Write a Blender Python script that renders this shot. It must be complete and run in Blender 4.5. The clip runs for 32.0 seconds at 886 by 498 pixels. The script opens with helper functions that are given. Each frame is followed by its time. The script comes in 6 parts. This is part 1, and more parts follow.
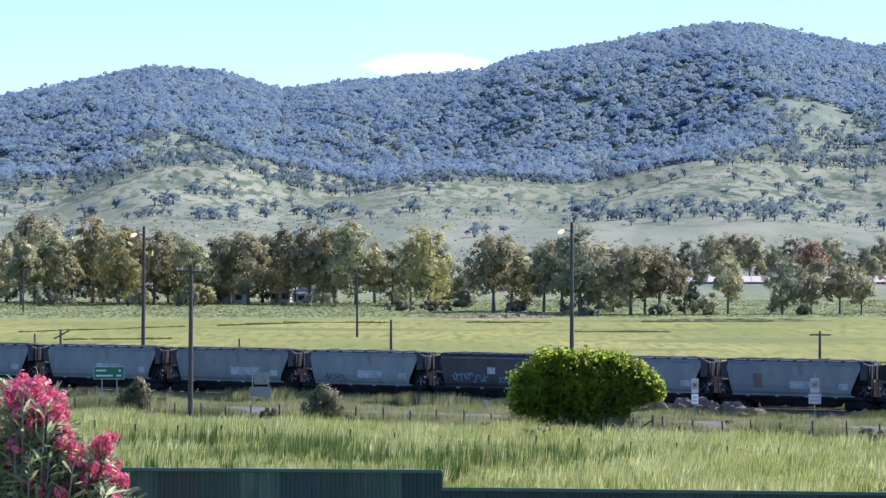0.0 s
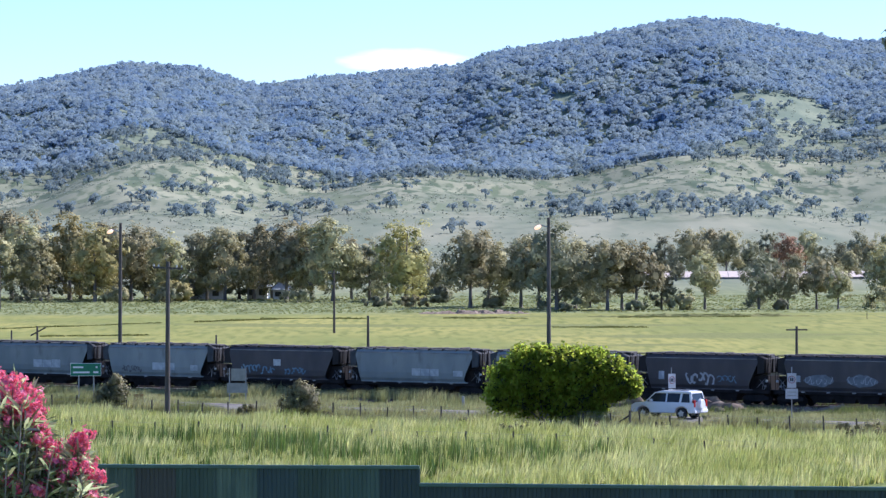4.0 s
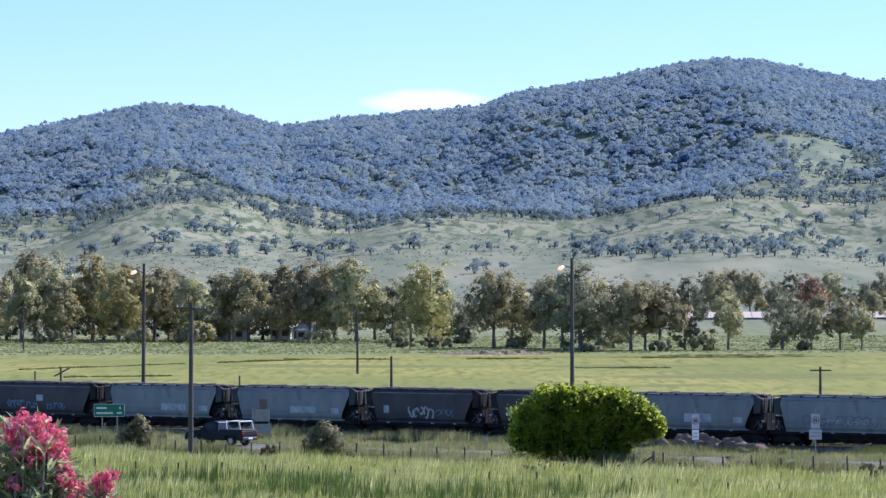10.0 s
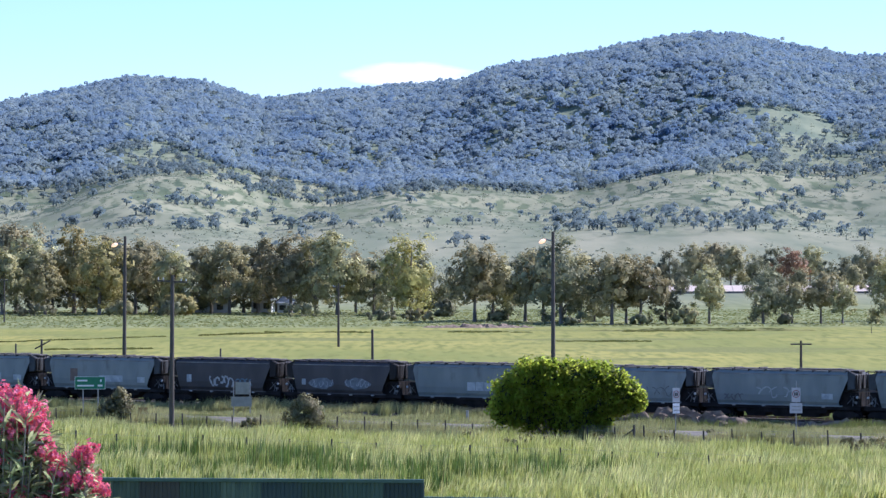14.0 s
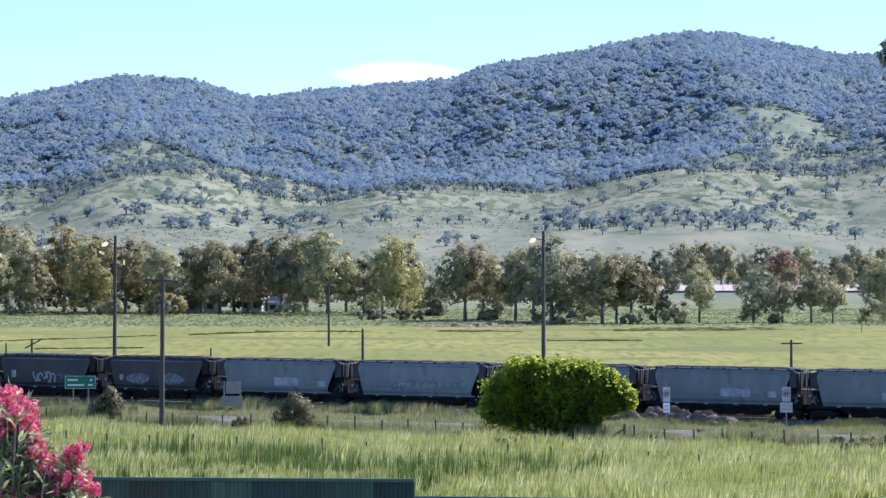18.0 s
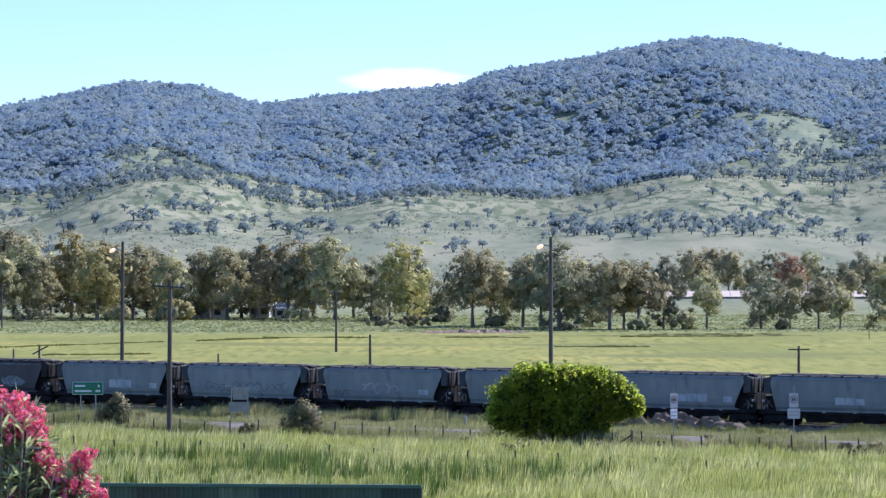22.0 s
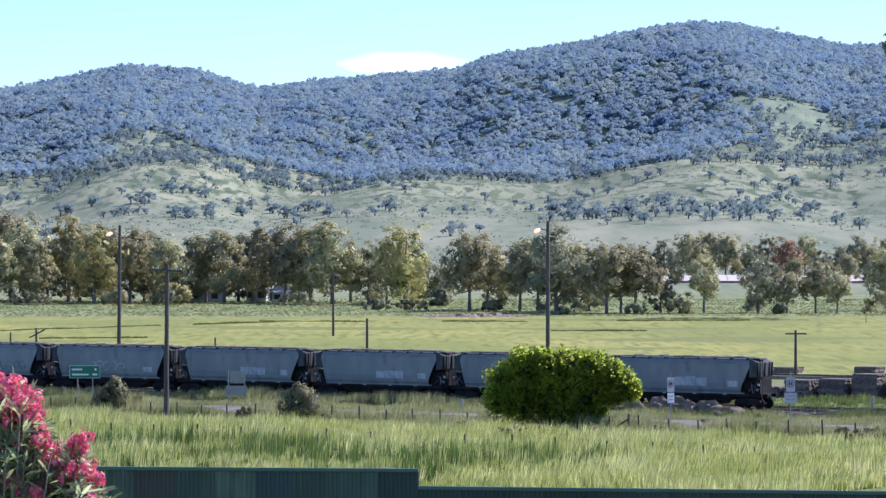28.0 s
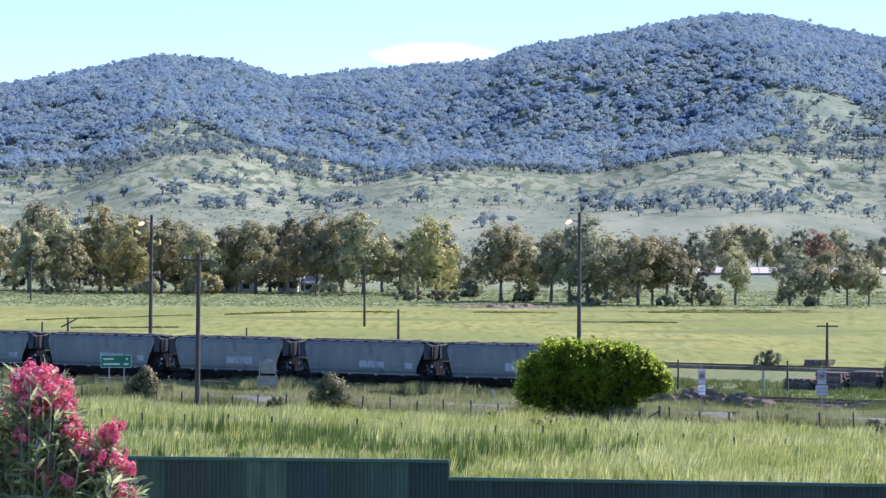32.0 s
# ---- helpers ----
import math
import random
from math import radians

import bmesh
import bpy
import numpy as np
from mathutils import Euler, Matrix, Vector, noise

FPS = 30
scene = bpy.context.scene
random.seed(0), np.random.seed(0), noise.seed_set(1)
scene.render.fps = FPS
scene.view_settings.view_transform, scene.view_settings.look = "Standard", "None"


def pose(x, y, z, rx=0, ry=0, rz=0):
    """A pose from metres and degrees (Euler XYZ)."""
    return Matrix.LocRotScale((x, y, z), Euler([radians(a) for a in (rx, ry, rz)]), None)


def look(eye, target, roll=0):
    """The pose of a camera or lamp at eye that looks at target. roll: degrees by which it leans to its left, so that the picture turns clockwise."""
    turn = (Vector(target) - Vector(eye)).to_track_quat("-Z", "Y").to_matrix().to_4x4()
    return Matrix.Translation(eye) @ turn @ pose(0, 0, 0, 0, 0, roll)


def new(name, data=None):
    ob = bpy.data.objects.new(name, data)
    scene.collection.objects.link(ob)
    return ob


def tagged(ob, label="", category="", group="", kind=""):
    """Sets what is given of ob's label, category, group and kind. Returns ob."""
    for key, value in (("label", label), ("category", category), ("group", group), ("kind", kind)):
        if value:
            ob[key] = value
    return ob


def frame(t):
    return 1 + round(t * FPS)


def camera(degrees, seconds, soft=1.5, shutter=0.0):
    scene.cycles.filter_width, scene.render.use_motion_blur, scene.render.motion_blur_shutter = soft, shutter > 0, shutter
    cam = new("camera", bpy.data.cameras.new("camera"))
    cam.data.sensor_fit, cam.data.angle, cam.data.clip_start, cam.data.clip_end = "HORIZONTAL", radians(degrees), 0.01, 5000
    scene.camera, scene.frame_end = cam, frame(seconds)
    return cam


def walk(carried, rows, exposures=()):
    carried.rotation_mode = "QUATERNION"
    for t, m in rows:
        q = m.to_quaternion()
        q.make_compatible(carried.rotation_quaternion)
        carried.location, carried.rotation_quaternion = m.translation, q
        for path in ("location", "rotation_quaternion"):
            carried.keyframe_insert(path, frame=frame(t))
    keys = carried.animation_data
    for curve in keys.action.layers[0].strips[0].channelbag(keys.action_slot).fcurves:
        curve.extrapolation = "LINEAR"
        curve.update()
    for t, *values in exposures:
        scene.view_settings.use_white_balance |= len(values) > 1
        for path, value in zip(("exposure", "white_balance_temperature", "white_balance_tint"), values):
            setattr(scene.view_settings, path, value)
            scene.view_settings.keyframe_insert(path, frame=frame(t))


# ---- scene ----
# The camera is held by hand and does not leave its place: seconds, turn to the left, tilt up, lean, in degrees.
EYE = (0.0, 0.0, 13.65)
TILT = -0.126
PATH = [
    (0, 0, 0, 0), (0.5, -0.05, 0.113, 0.065), (1, 0.054, 0.148, 0.108),
    (1.5, -0.013, 0.137, 0.084), (2, -0.014, 0.057, 0.038), (2.5, -0.027, 0.082, 0.08),
    (3, -0.091, 0.017, 0.005), (3.5, -0.171, -0.009, -0.036), (4, -0.368, -0.067, 0.13),
    (4.5, -0.779, -0.076, 0.146), (6.5, -0.647, 0.267, 0.093), (7, -0.403, 0.535, 0.116),
    (7.5, -0.272, 0.531, -0.03), (8, -0.086, 0.419, -0.004), (8.5, -0.037, 0.543, 0.04),
    (9, -0.035, 0.691, 0.211), (9.5, -0.135, 0.693, 0.184), (10, 0, 0.579, 0.154),
    (10.5, 0.063, 0.212, 0.084), (11, 0.043, 0.133, 0.091), (11.5, -0.051, 0.183, 0.1),
    (12, -0.144, 0.276, 0.096), (12.5, -0.164, 0.309, 0.003), (13, -0.16, 0.262, 0.05),
    (13.5, -0.197, 0.222, 0.029), (14, -0.298, 0.153, 0.049), (14.5, -0.268, 0.253, 0.038),
    (16.5, -0.187, 0.2, -0.004), (17, -0.213, 0.13, -0.012), (17.5, -0.378, 0.158, 0.009),
    (18, -0.451, 0.142, 0.046), (18.5, -0.377, 0.188, -0.024), (19, -0.246, 0.331, -0.102),
    (19.5, -0.224, 0.339, -0.128), (20, -0.235, 0.27, -0.05), (20.5, -0.274, 0.181, -0.107),
    (21, -0.332, 0.201, -0.004), (21.5, -0.321, 0.128, 0.123), (22, -0.334, 0.238, 0.049),
    (22.5, -0.408, 0.215, -0.028), (23, -0.343, 0.147, -0.025), (23.5, -0.352, 0.307, -0.011),
    (24, -0.374, 0.442, 0.02), (24.5, -0.368, 0.574, 0.08), (25, -0.229, 0.588, 0.05),
    (25.5, -0.288, 0.434, 0.07), (27.5, -0.449, 0.071, 0.125), (28, -0.38, -0.018, -0.015),
    (28.5, -0.319, -0.106, -0.017), (29, -0.335, 0.073, -0.054), (29.5, -0.282, -0.024, -0.139),
    (30, -0.25, -0.236, -0.116), (30.5, -0.139, -0.288, -0.082), (31, -0.062, -0.183, -0.105),
    (31.5, 0.045, -0.283, -0.212), (32, 0.12, -0.162, -0.233),
]
cam = camera(14.0, 32.0, soft=1.4)
walk(cam, [(t, pose(*EYE, 90 + TILT + up, 0, turn) @ pose(0, 0, 0, 0, 0, -lean)) for t, turn, up, lean in PATH], [(t, 0.65 + k, 5290, 21.5) for t, k in ((0, 0.12), (2, 0.1), (4.5, 0.12), (7, -0.02), (9, -0.1), (10.5, -0.1), (12, 0.02), (14, 0.07), (17, 0.08), (21, 0.05), (24, -0.02), (25.5, -0.08), (28, 0.10), (30, 0.13), (32, 0.17))])

# ---- sun and sky ----
SUN_UP, SUN_SIDE = 40.0, 29.0   # degrees above the horizon; degrees beyond the right-hand side
sun_way = Vector((math.cos(radians(SUN_UP)) * math.cos(radians(SUN_SIDE)), math.cos(radians(SUN_UP)) * math.sin(radians(SUN_SIDE)), math.sin(radians(SUN_UP))))
world = bpy.data.worlds.new("sky")
scene.world = world
world.use_nodes = True
wn, wl = world.node_tree.nodes, world.node_tree.links
wn.clear()
sky = wn.new("ShaderNodeTexSky")
sky.sky_type, sky.sun_disc = "NISHITA", False
sky.sun_elevation, sky.sun_rotation = radians(SUN_UP), radians(90 - SUN_SIDE)
sky.air_density, sky.dust_density, sky.ozone_density = 0.85, 0.0, 5.0
back, out = wn.new("ShaderNodeBackground"), wn.new("ShaderNodeOutputWorld")
back.inputs["Strength"].default_value = 0.105
wl.new(sky.outputs[0], back.inputs["Color"])
wl.new(back.outputs[0], out.inputs["Surface"])
sun = new("sun", bpy.data.lights.new("sun", "SUN"))
sun.data.energy, sun.data.angle, sun.data.color = 5.0, radians(0.5), (1.0, 0.90, 0.76)
sun.matrix_world = look(sun_way * 100, (0, 0, 0))


# ---- small tools ----
def link(mat, a, b):
    mat.node_tree.links.new(a, b)


def material(name, colours, scale=4.0, rough=0.8, metal=0.0, bump=0.0, fine=0.0, spread=0.0, stretch=(1, 1, 1), sheer=None, per="object", stain=None, glow=1.0):
    """Noise between two or three colours at a real scale, grain, relief, and a spread of value from piece to piece."""
    m = bpy.data.materials.new(name)
    m.use_nodes = True
    n = m.node_tree.nodes
    b = n["Principled BSDF"]
    b.inputs["Roughness"].default_value, b.inputs["Metallic"].default_value = rough, metal
    co, mp = n.new("ShaderNodeTexCoord"), n.new("ShaderNodeMapping")
    mp.inputs["Scale"].default_value = stretch
    link(m, co.outputs["Object"], mp.inputs["Vector"])
    big = n.new("ShaderNodeTexNoise")
    big.inputs["Scale"].default_value, big.inputs["Detail"].default_value = scale, 6.0
    link(m, mp.outputs[0], big.inputs["Vector"])
    ramp = n.new("ShaderNodeValToRGB")
    e = ramp.color_ramp.elements
    e[0].position, e[1].position = 0.33, 0.67
    e[0].color, e[1].color = (*colours[0], 1), (*colours[-1], 1)
    for c in colours[1:-1]:
        e.new(0.5).color = (*c, 1)
    link(m, big.outputs["Fac"], ramp.inputs["Fac"])
    col = ramp.outputs["Color"]
    if stain:
        st = n.new("ShaderNodeTexNoise")
        st.inputs["Scale"].default_value, st.inputs["Detail"].default_value = stain[1], 8.0
        link(m, mp.outputs[0], st.inputs["Vector"])
        sr = n.new("ShaderNodeMapRange")
        sr.inputs["From Min"].default_value, sr.inputs["From Max"].default_value, sr.inputs["To Max"].default_value = stain[2], stain[2] + 0.12, stain[3]
        link(m, st.outputs["Fac"], sr.inputs["Value"])
        mx = n.new("ShaderNodeMix")
        mx.data_type = "RGBA"
        mx.inputs["B"].default_value = (*stain[0], 1)
        link(m, sr.outputs[0], mx.inputs["Factor"])
        link(m, col, mx.inputs["A"])
        col = mx.outputs["Result"]
    if spread:
        src = n.new("ShaderNodeObjectInfo").outputs["Random"] if per == "object" else n.new("ShaderNodeNewGeometry").outputs["Random Per Island"]
        mr = n.new("ShaderNodeMapRange")
        mr.inputs["To Min"].default_value, mr.inputs["To Max"].default_value = 1 - spread, 1 + spread
        link(m, src, mr.inputs["Value"])
        hs = n.new("ShaderNodeHueSaturation")
        link(m, mr.outputs[0], hs.inputs["Value"])
        hr = n.new("ShaderNodeMapRange")
        hr.inputs["To Min"].default_value, hr.inputs["To Max"].default_value = 0.5 - spread * 0.06, 0.5 + spread * 0.06
        link(m, src, hr.inputs["Value"])
        link(m, hr.outputs[0], hs.inputs["Hue"])
        link(m, col, hs.inputs["Color"])
        col = hs.outputs["Color"]
    link(m, col, b.inputs["Base Color"])
    if bump:
        gr = n.new("ShaderNodeTexNoise")
        gr.inputs["Scale"].default_value, gr.inputs["Detail"].default_value = fine or scale * 8, 5.0
        link(m, mp.outputs[0], gr.inputs["Vector"])
        bp = n.new("ShaderNodeBump")
        bp.inputs["Strength"].default_value, bp.inputs["Distance"].default_value = 0.6, bump
        link(m, gr.outputs["Fac"], bp.inputs["Height"])
        link(m, bp.outputs[0], b.inputs["Normal"])
    if sheer:
        tr = n.new("ShaderNodeBsdfTranslucent")
        if glow != 1.0:
            # thin leaves let more light through than they throw back
            gl = n.new("ShaderNodeHueSaturation")
            gl.inputs["Value"].default_value = glow
            link(m, col, gl.inputs["Color"])
            link(m, gl.outputs["Color"], tr.inputs["Color"])
        else:
            link(m, col, tr.inputs["Color"])
        ms = n.new("ShaderNodeMixShader")
        ms.inputs["Fac"].default_value = sheer
        link(m, b.outputs[0], ms.inputs[1])
        link(m, tr.outputs[0], ms.inputs[2])
        link(m, ms.outputs[0], n["Material Output"].inputs["Surface"])
    return m


def mesh_of(name, verts, faces, mats, smooth=False, which=None):
    me = bpy.data.meshes.new(name)
    me.from_pydata([tuple(v) for v in verts], [], [tuple(f) for f in faces])
    for m in (mats if isinstance(mats, (list, tuple)) else [mats]):
        me.materials.append(m)
    if which is not None:
        me.polygons.foreach_set("material_index", which)
    if smooth:
        me.polygons.foreach_set("use_smooth", [True] * len(me.polygons))
    me.update()
    return me


def mesh_fast(name, verts, faces, mat, smooth=False, normals=None):
    """A mesh out of arrays: all faces with the same number of corners."""
    me = bpy.data.meshes.new(name)
    k = faces.shape[1]
    me.vertices.add(len(verts))
    me.vertices.foreach_set("co", np.asarray(verts, np.float32).ravel())
    me.loops.add(faces.size)
    me.loops.foreach_set("vertex_index", np.asarray(faces, np.int32).ravel())
    me.polygons.add(len(faces))
    me.polygons.foreach_set("loop_start", np.arange(0, faces.size, k, dtype=np.int32))
    me.polygons.foreach_set("use_smooth", np.full(len(faces), smooth))
    me.materials.append(mat)
    me.update(calc_edges=True)
    me.validate()
    if normals is not None:
        me.normals_split_custom_set_from_vertices(np.asarray(normals, np.float32))
    return me


def thing(name, label, category, m=None, group="", kind="", data=None):
    ob = tagged(new(name, data), label, category, group, kind)
    if m is not None:
        ob.matrix_basis = m
    return ob


def put(name, me, parent, m=None, label=""):
    ob = tagged(new(name, me), label)
    ob.parent = parent
    if m is not None:
        ob.matrix_basis = m
    return ob


def finish(bm, name, mat, bevel=0.0, smooth=False):
    if bevel:
        bmesh.ops.bevel(bm, geom=[e for e in bm.edges if e.calc_face_angle(0) > 0.5], offset=bevel, segments=1, affect="EDGES", clamp_overlap=True)
    me = bpy.data.meshes.new(name)
    bm.to_mesh(me)
    bm.free()
    me.materials.append(mat)
    if smooth:
        me.polygons.foreach_set("use_smooth", [True] * len(me.polygons))
    return me


def part(name, bm, mat, parent, label="", m=None, bevel=0.0, smooth=False):
    return put(name, finish(bm, name, mat, bevel, smooth), parent, m, label)


def box(bm, x0, x1, y0, y1, z0, z1, m=None):
    r = bmesh.ops.create_cube(bm, size=1.0, matrix=Matrix.Translation(((x0 + x1) / 2, (y0 + y1) / 2, (z0 + z1) / 2)) @ Matrix.Diagonal((x1 - x0, y1 - y0, z1 - z0, 1)))
    if m is not None:
        bmesh.ops.transform(bm, matrix=m, verts=r["verts"])
    return r["verts"]


def rod(bm, a, b, r0, r1=None, seg=8):
    a, b = Vector(a), Vector(b)
    d = b - a
    m = Matrix.Translation((a + b) / 2) @ d.to_track_quat("Z", "Y").to_matrix().to_4x4()
    return bmesh.ops.create_cone(bm, cap_ends=True, segments=seg, radius1=r0, radius2=r0 if r1 is None else r1, depth=d.length, matrix=m)["verts"]


def extrude_profile(bm, pts, y0, y1):
    """A closed outline in x and z, pulled from y0 to y1."""
    a = [bm.verts.new((x, y0, z)) for x, z in pts]
    b = [bm.verts.new((x, y1, z)) for x, z in pts]
    bm.faces.new(a)
    bm.faces.new(b[::-1])
    n = len(pts)
    for i in range(n):
        bm.faces.new((a[i], b[i], b[(i + 1) % n], a[(i + 1) % n]))
    bmesh.ops.recalc_face_normals(bm, faces=bm.faces)


def quads(centres, rng, size, out=None, shape=1.6, loose=0.8):
    """Verts and faces of small leaf-shaped quads round their centres, which face outwards more or less."""
    n = len(centres)
    face = rng.normal(size=(n, 3))
    face /= np.linalg.norm(face, axis=1)[:, None]
    if out is not None:
        face = out / np.maximum(np.linalg.norm(out, axis=1), 1e-6)[:, None] + loose * face
        face /= np.linalg.norm(face, axis=1)[:, None]
    a = np.cross(face, rng.normal(size=(n, 3)))
    a /= np.linalg.norm(a, axis=1)[:, None]
    b = np.cross(face, a)
    s = (size * rng.uniform(0.6, 1.3, n))[:, None]
    v = np.stack([centres - a * s * shape / 2, centres + b * s / 2, centres + a * s * shape / 2, centres - b * s / 2], 1)
    v = v[:, ::-1].reshape(-1, 3)
    return v, np.arange(4 * n).reshape(-1, 4)


# ---- the lie of the land ----
EDGE = [(-0.30, 90), (-0.20, 118), (-0.1228, 140), (-0.1024, 152), (-0.0813, 168), (-0.0633, 165), (-0.0445, 147), (-0.0273, 153), (-0.0038, 161),
        (0.0103, 163), (0.0182, 174), (0.0338, 183), (0.0573, 198), (0.0746, 207), (0.0886, 205), (0.1184, 186), (0.137, 188), (0.2, 150), (0.36, 80)]


def smooth_step(a, b, x):
    k = np.clip((x - a) / (b - a), 0, 1)
    return k * k * (3 - 2 * k)


def wave(x, y, seed):
    """Soft unevenness made of sines, about -1 to 1."""
    r = np.random.RandomState(seed)
    s = 0
    for i in range(7):
        a, k, p = r.uniform(0, 6.28), 1.6 ** i, r.uniform(0, 6.28, 2)
        s = s + np.sin((x * math.cos(a) + y * math.sin(a)) * k + p[0] + 1.3 * np.sin((x * math.sin(a) - y * math.cos(a)) * k * 0.7 + p[1])) / 1.45 ** i
    return s / 2.2


def height(x, y):
    """The ground: the yard on its rise, the flat with road and railway, and the hills behind."""
    x, y = np.asarray(x, float), np.asarray(y, float)
    near = np.interp(y, [-60, 20, 58, 66, 100, 150, 195], [11.4, 11.4, 8.2, 7.6, 3.6, 0.7, 0.0])
    z = near + 0.12 * wave(x / 30, y / 30, 3) * smooth_step(40, 90, y)
    d = np.hypot(x, y)
    b = np.where(y > 1, x / np.maximum(y, 1), np.sign(x) * 3)
    b = np.clip(b, -3, 3)
    top = np.interp(b, [p[0] for p in EDGE], [p[1] for p in EDGE], left=90, right=90)
    lift = np.interp(d, [900, 1150, 1500, 1900, 2250, 2550, 2900, 3150, 3350, 3900, 4800], [0, 0.008, 0.062, 0.16, 0.30, 0.46, 0.76, 0.95, 1.0, 0.9, 0.5])
    # a steeper wooded scarp below the rounded tops
    steep = np.interp(d, [900, 1150, 1500, 1900, 2250, 2500, 2640, 2850, 3000, 3150, 3350, 3900, 4800], [0, 0.008, 0.062, 0.16, 0.25, 0.33, 0.395, 0.78, 0.90, 0.955, 1.0, 0.9, 0.5])
    scarp = np.clip(np.exp(-((b - 0.042) / 0.046) ** 4) + 0.9 * np.exp(-((b + 0.118) / 0.024) ** 4) + 0.7 * np.exp(-((b + 0.028) / 0.02) ** 2), 0, 1)
    lift = lift + 0.9 * (steep - lift) * scarp
    foot = smooth_step(1500, 2300, d)
    # spurs and gullies that run down towards the flat
    gully = np.sin(b * 95 + 1.1 * np.sin(d / 260.0) + 2.2 * wave(x / 300, y / 300, 8))
    relief = foot * (1 - 0.9 * smooth_step(2600, 3150, d)) * (4 * gully + 6 * wave(x / 190, y / 190, 11) + 1.2 * wave(x / 60, y / 60, 12))
    hill = top * lift
    return z + hill + relief


def polar_ground():
    az = np.concatenate([np.radians(np.arange(-180, -24, 9.0)), np.radians(np.arange(-24, -9, 1.0)), np.radians(np.linspace(-9, 9, 300)), np.radians(np.arange(10, 25, 1.0)), np.radians(np.arange(27, 180, 9.0))])
    ra = np.concatenate([[0.5], np.arange(4, 60, 4.0), np.arange(60, 200, 5.0), np.arange(200, 420, 4.0), np.arange(420, 1000, 12.0), np.arange(1000, 3500, 15.0), np.arange(3500, 4900, 100.0)])
    A, Rr = np.meshgrid(az, ra)
    X, Y = Rr * np.sin(A), Rr * np.cos(A)
    Z = height(X, Y)
    n, k = len(az), len(ra)
    i = np.arange(k - 1)[:, None] * n + np.arange(n)[None]
    j = np.arange(k - 1)[:, None] * n + (np.arange(n)[None] + 1) % n
    F = np.stack([i, j, j + n, i + n], -1).reshape(-1, 4)
    return np.stack([X, Y, Z], -1).reshape(-1, 3), F


def ground_material():
    m = bpy.data.materials.new("ground")
    m.use_nodes = True
    n = m.node_tree.nodes
    b = n["Principled BSDF"]
    b.inputs["Roughness"].default_value = 0.95
    b.inputs["Specular IOR Level"].default_value = 0.1
    geo, sep = n.new("ShaderNodeNewGeometry"), n.new("ShaderNodeSeparateXYZ")
    link(m, geo.outputs["Position"], sep.inputs[0])

    def noise_of(scale, detail=6.0, stretch=(1, 1, 1)):
        mp, t = n.new("ShaderNodeMapping"), n.new("ShaderNodeTexNoise")
        mp.inputs["Scale"].default_value = stretch
        t.inputs["Scale"].default_value, t.inputs["Detail"].default_value = scale, detail
        link(m, geo.outputs["Position"], mp.inputs[0])
        link(m, mp.outputs[0], t.inputs["Vector"])
        return t.outputs["Fac"]

    def two(fac, c0, c1, lo=0.4, hi=0.6):
        r = n.new("ShaderNodeValToRGB")
        r.color_ramp.elements[0].position, r.color_ramp.elements[1].position = lo, hi
        r.color_ramp.elements[0].color, r.color_ramp.elements[1].color = (*c0, 1), (*c1, 1)
        link(m, fac, r.inputs[0])
        return r.outputs[0]

    def mix(f, a, c):
        x = n.new("ShaderNodeMix")
        x.data_type = "RGBA"
        link(m, f, x.inputs["Factor"])
        link(m, a, x.inputs["A"])
        link(m, c, x.inputs["B"])
        return x.outputs["Result"]

    def band(src, a, c, wob=None, amount=0.0):
        r = n.new("ShaderNodeMapRange")
        r.interpolation_type = "SMOOTHSTEP"
        r.inputs["From Min"].default_value, r.inputs["From Max"].default_value = a, c
        if wob is not None:
            k = n.new("ShaderNodeMath")
            k.operation = "MULTIPLY_ADD"
            link(m, wob, k.inputs[0])
            k.inputs[1].default_value = amount
            link(m, src, k.inputs[2])
            src = k.outputs[0]
        link(m, src, r.inputs["Value"])
        return r.outputs[0]

    rough = noise_of(0.12)
    fine = noise_of(1.3, 8.0)
    wide = noise_of(0.016, 6.0, (0.8, 1.7, 1))
    green = two(fine, (0.09, 0.12, 0.03), (0.20, 0.23, 0.07))
    verge = two(rough, (0.145, 0.165, 0.07), (0.265, 0.27, 0.14))
    patch = two(noise_of(0.03, 6.0, (1, 0.4, 1)), (0.215, 0.23, 0.062), (0.33, 0.305, 0.085), 0.38, 0.62)
    field = mix(band(noise_of(0.7, 15.0, (1, 0.12, 1)), 0.34, 0.60), two(noise_of(0.3, 15.0, (1, 0.12, 1)), (0.15, 0.17, 0.042), (0.23, 0.23, 0.06), 0.36, 0.62), patch)
    # a few darker streaks across the paddock
    field = mix(band(noise_of(0.035, 12.0, (0.4, 0.8, 1)), 0.575, 0.63), field, two(fine, (0.15, 0.165, 0.05), (0.22, 0.22, 0.07)))
    bank = two(noise_of(0.25, 12.0, (1, 0.12, 1)), (0.14, 0.165, 0.065), (0.25, 0.265, 0.115), 0.36, 0.64)
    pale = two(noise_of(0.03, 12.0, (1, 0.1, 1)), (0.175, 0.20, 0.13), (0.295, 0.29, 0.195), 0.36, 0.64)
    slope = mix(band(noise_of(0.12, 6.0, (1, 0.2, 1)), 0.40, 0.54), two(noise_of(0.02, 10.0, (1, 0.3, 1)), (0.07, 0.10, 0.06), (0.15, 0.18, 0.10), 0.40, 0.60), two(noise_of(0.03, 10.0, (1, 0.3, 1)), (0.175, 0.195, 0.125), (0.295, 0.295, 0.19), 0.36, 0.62))
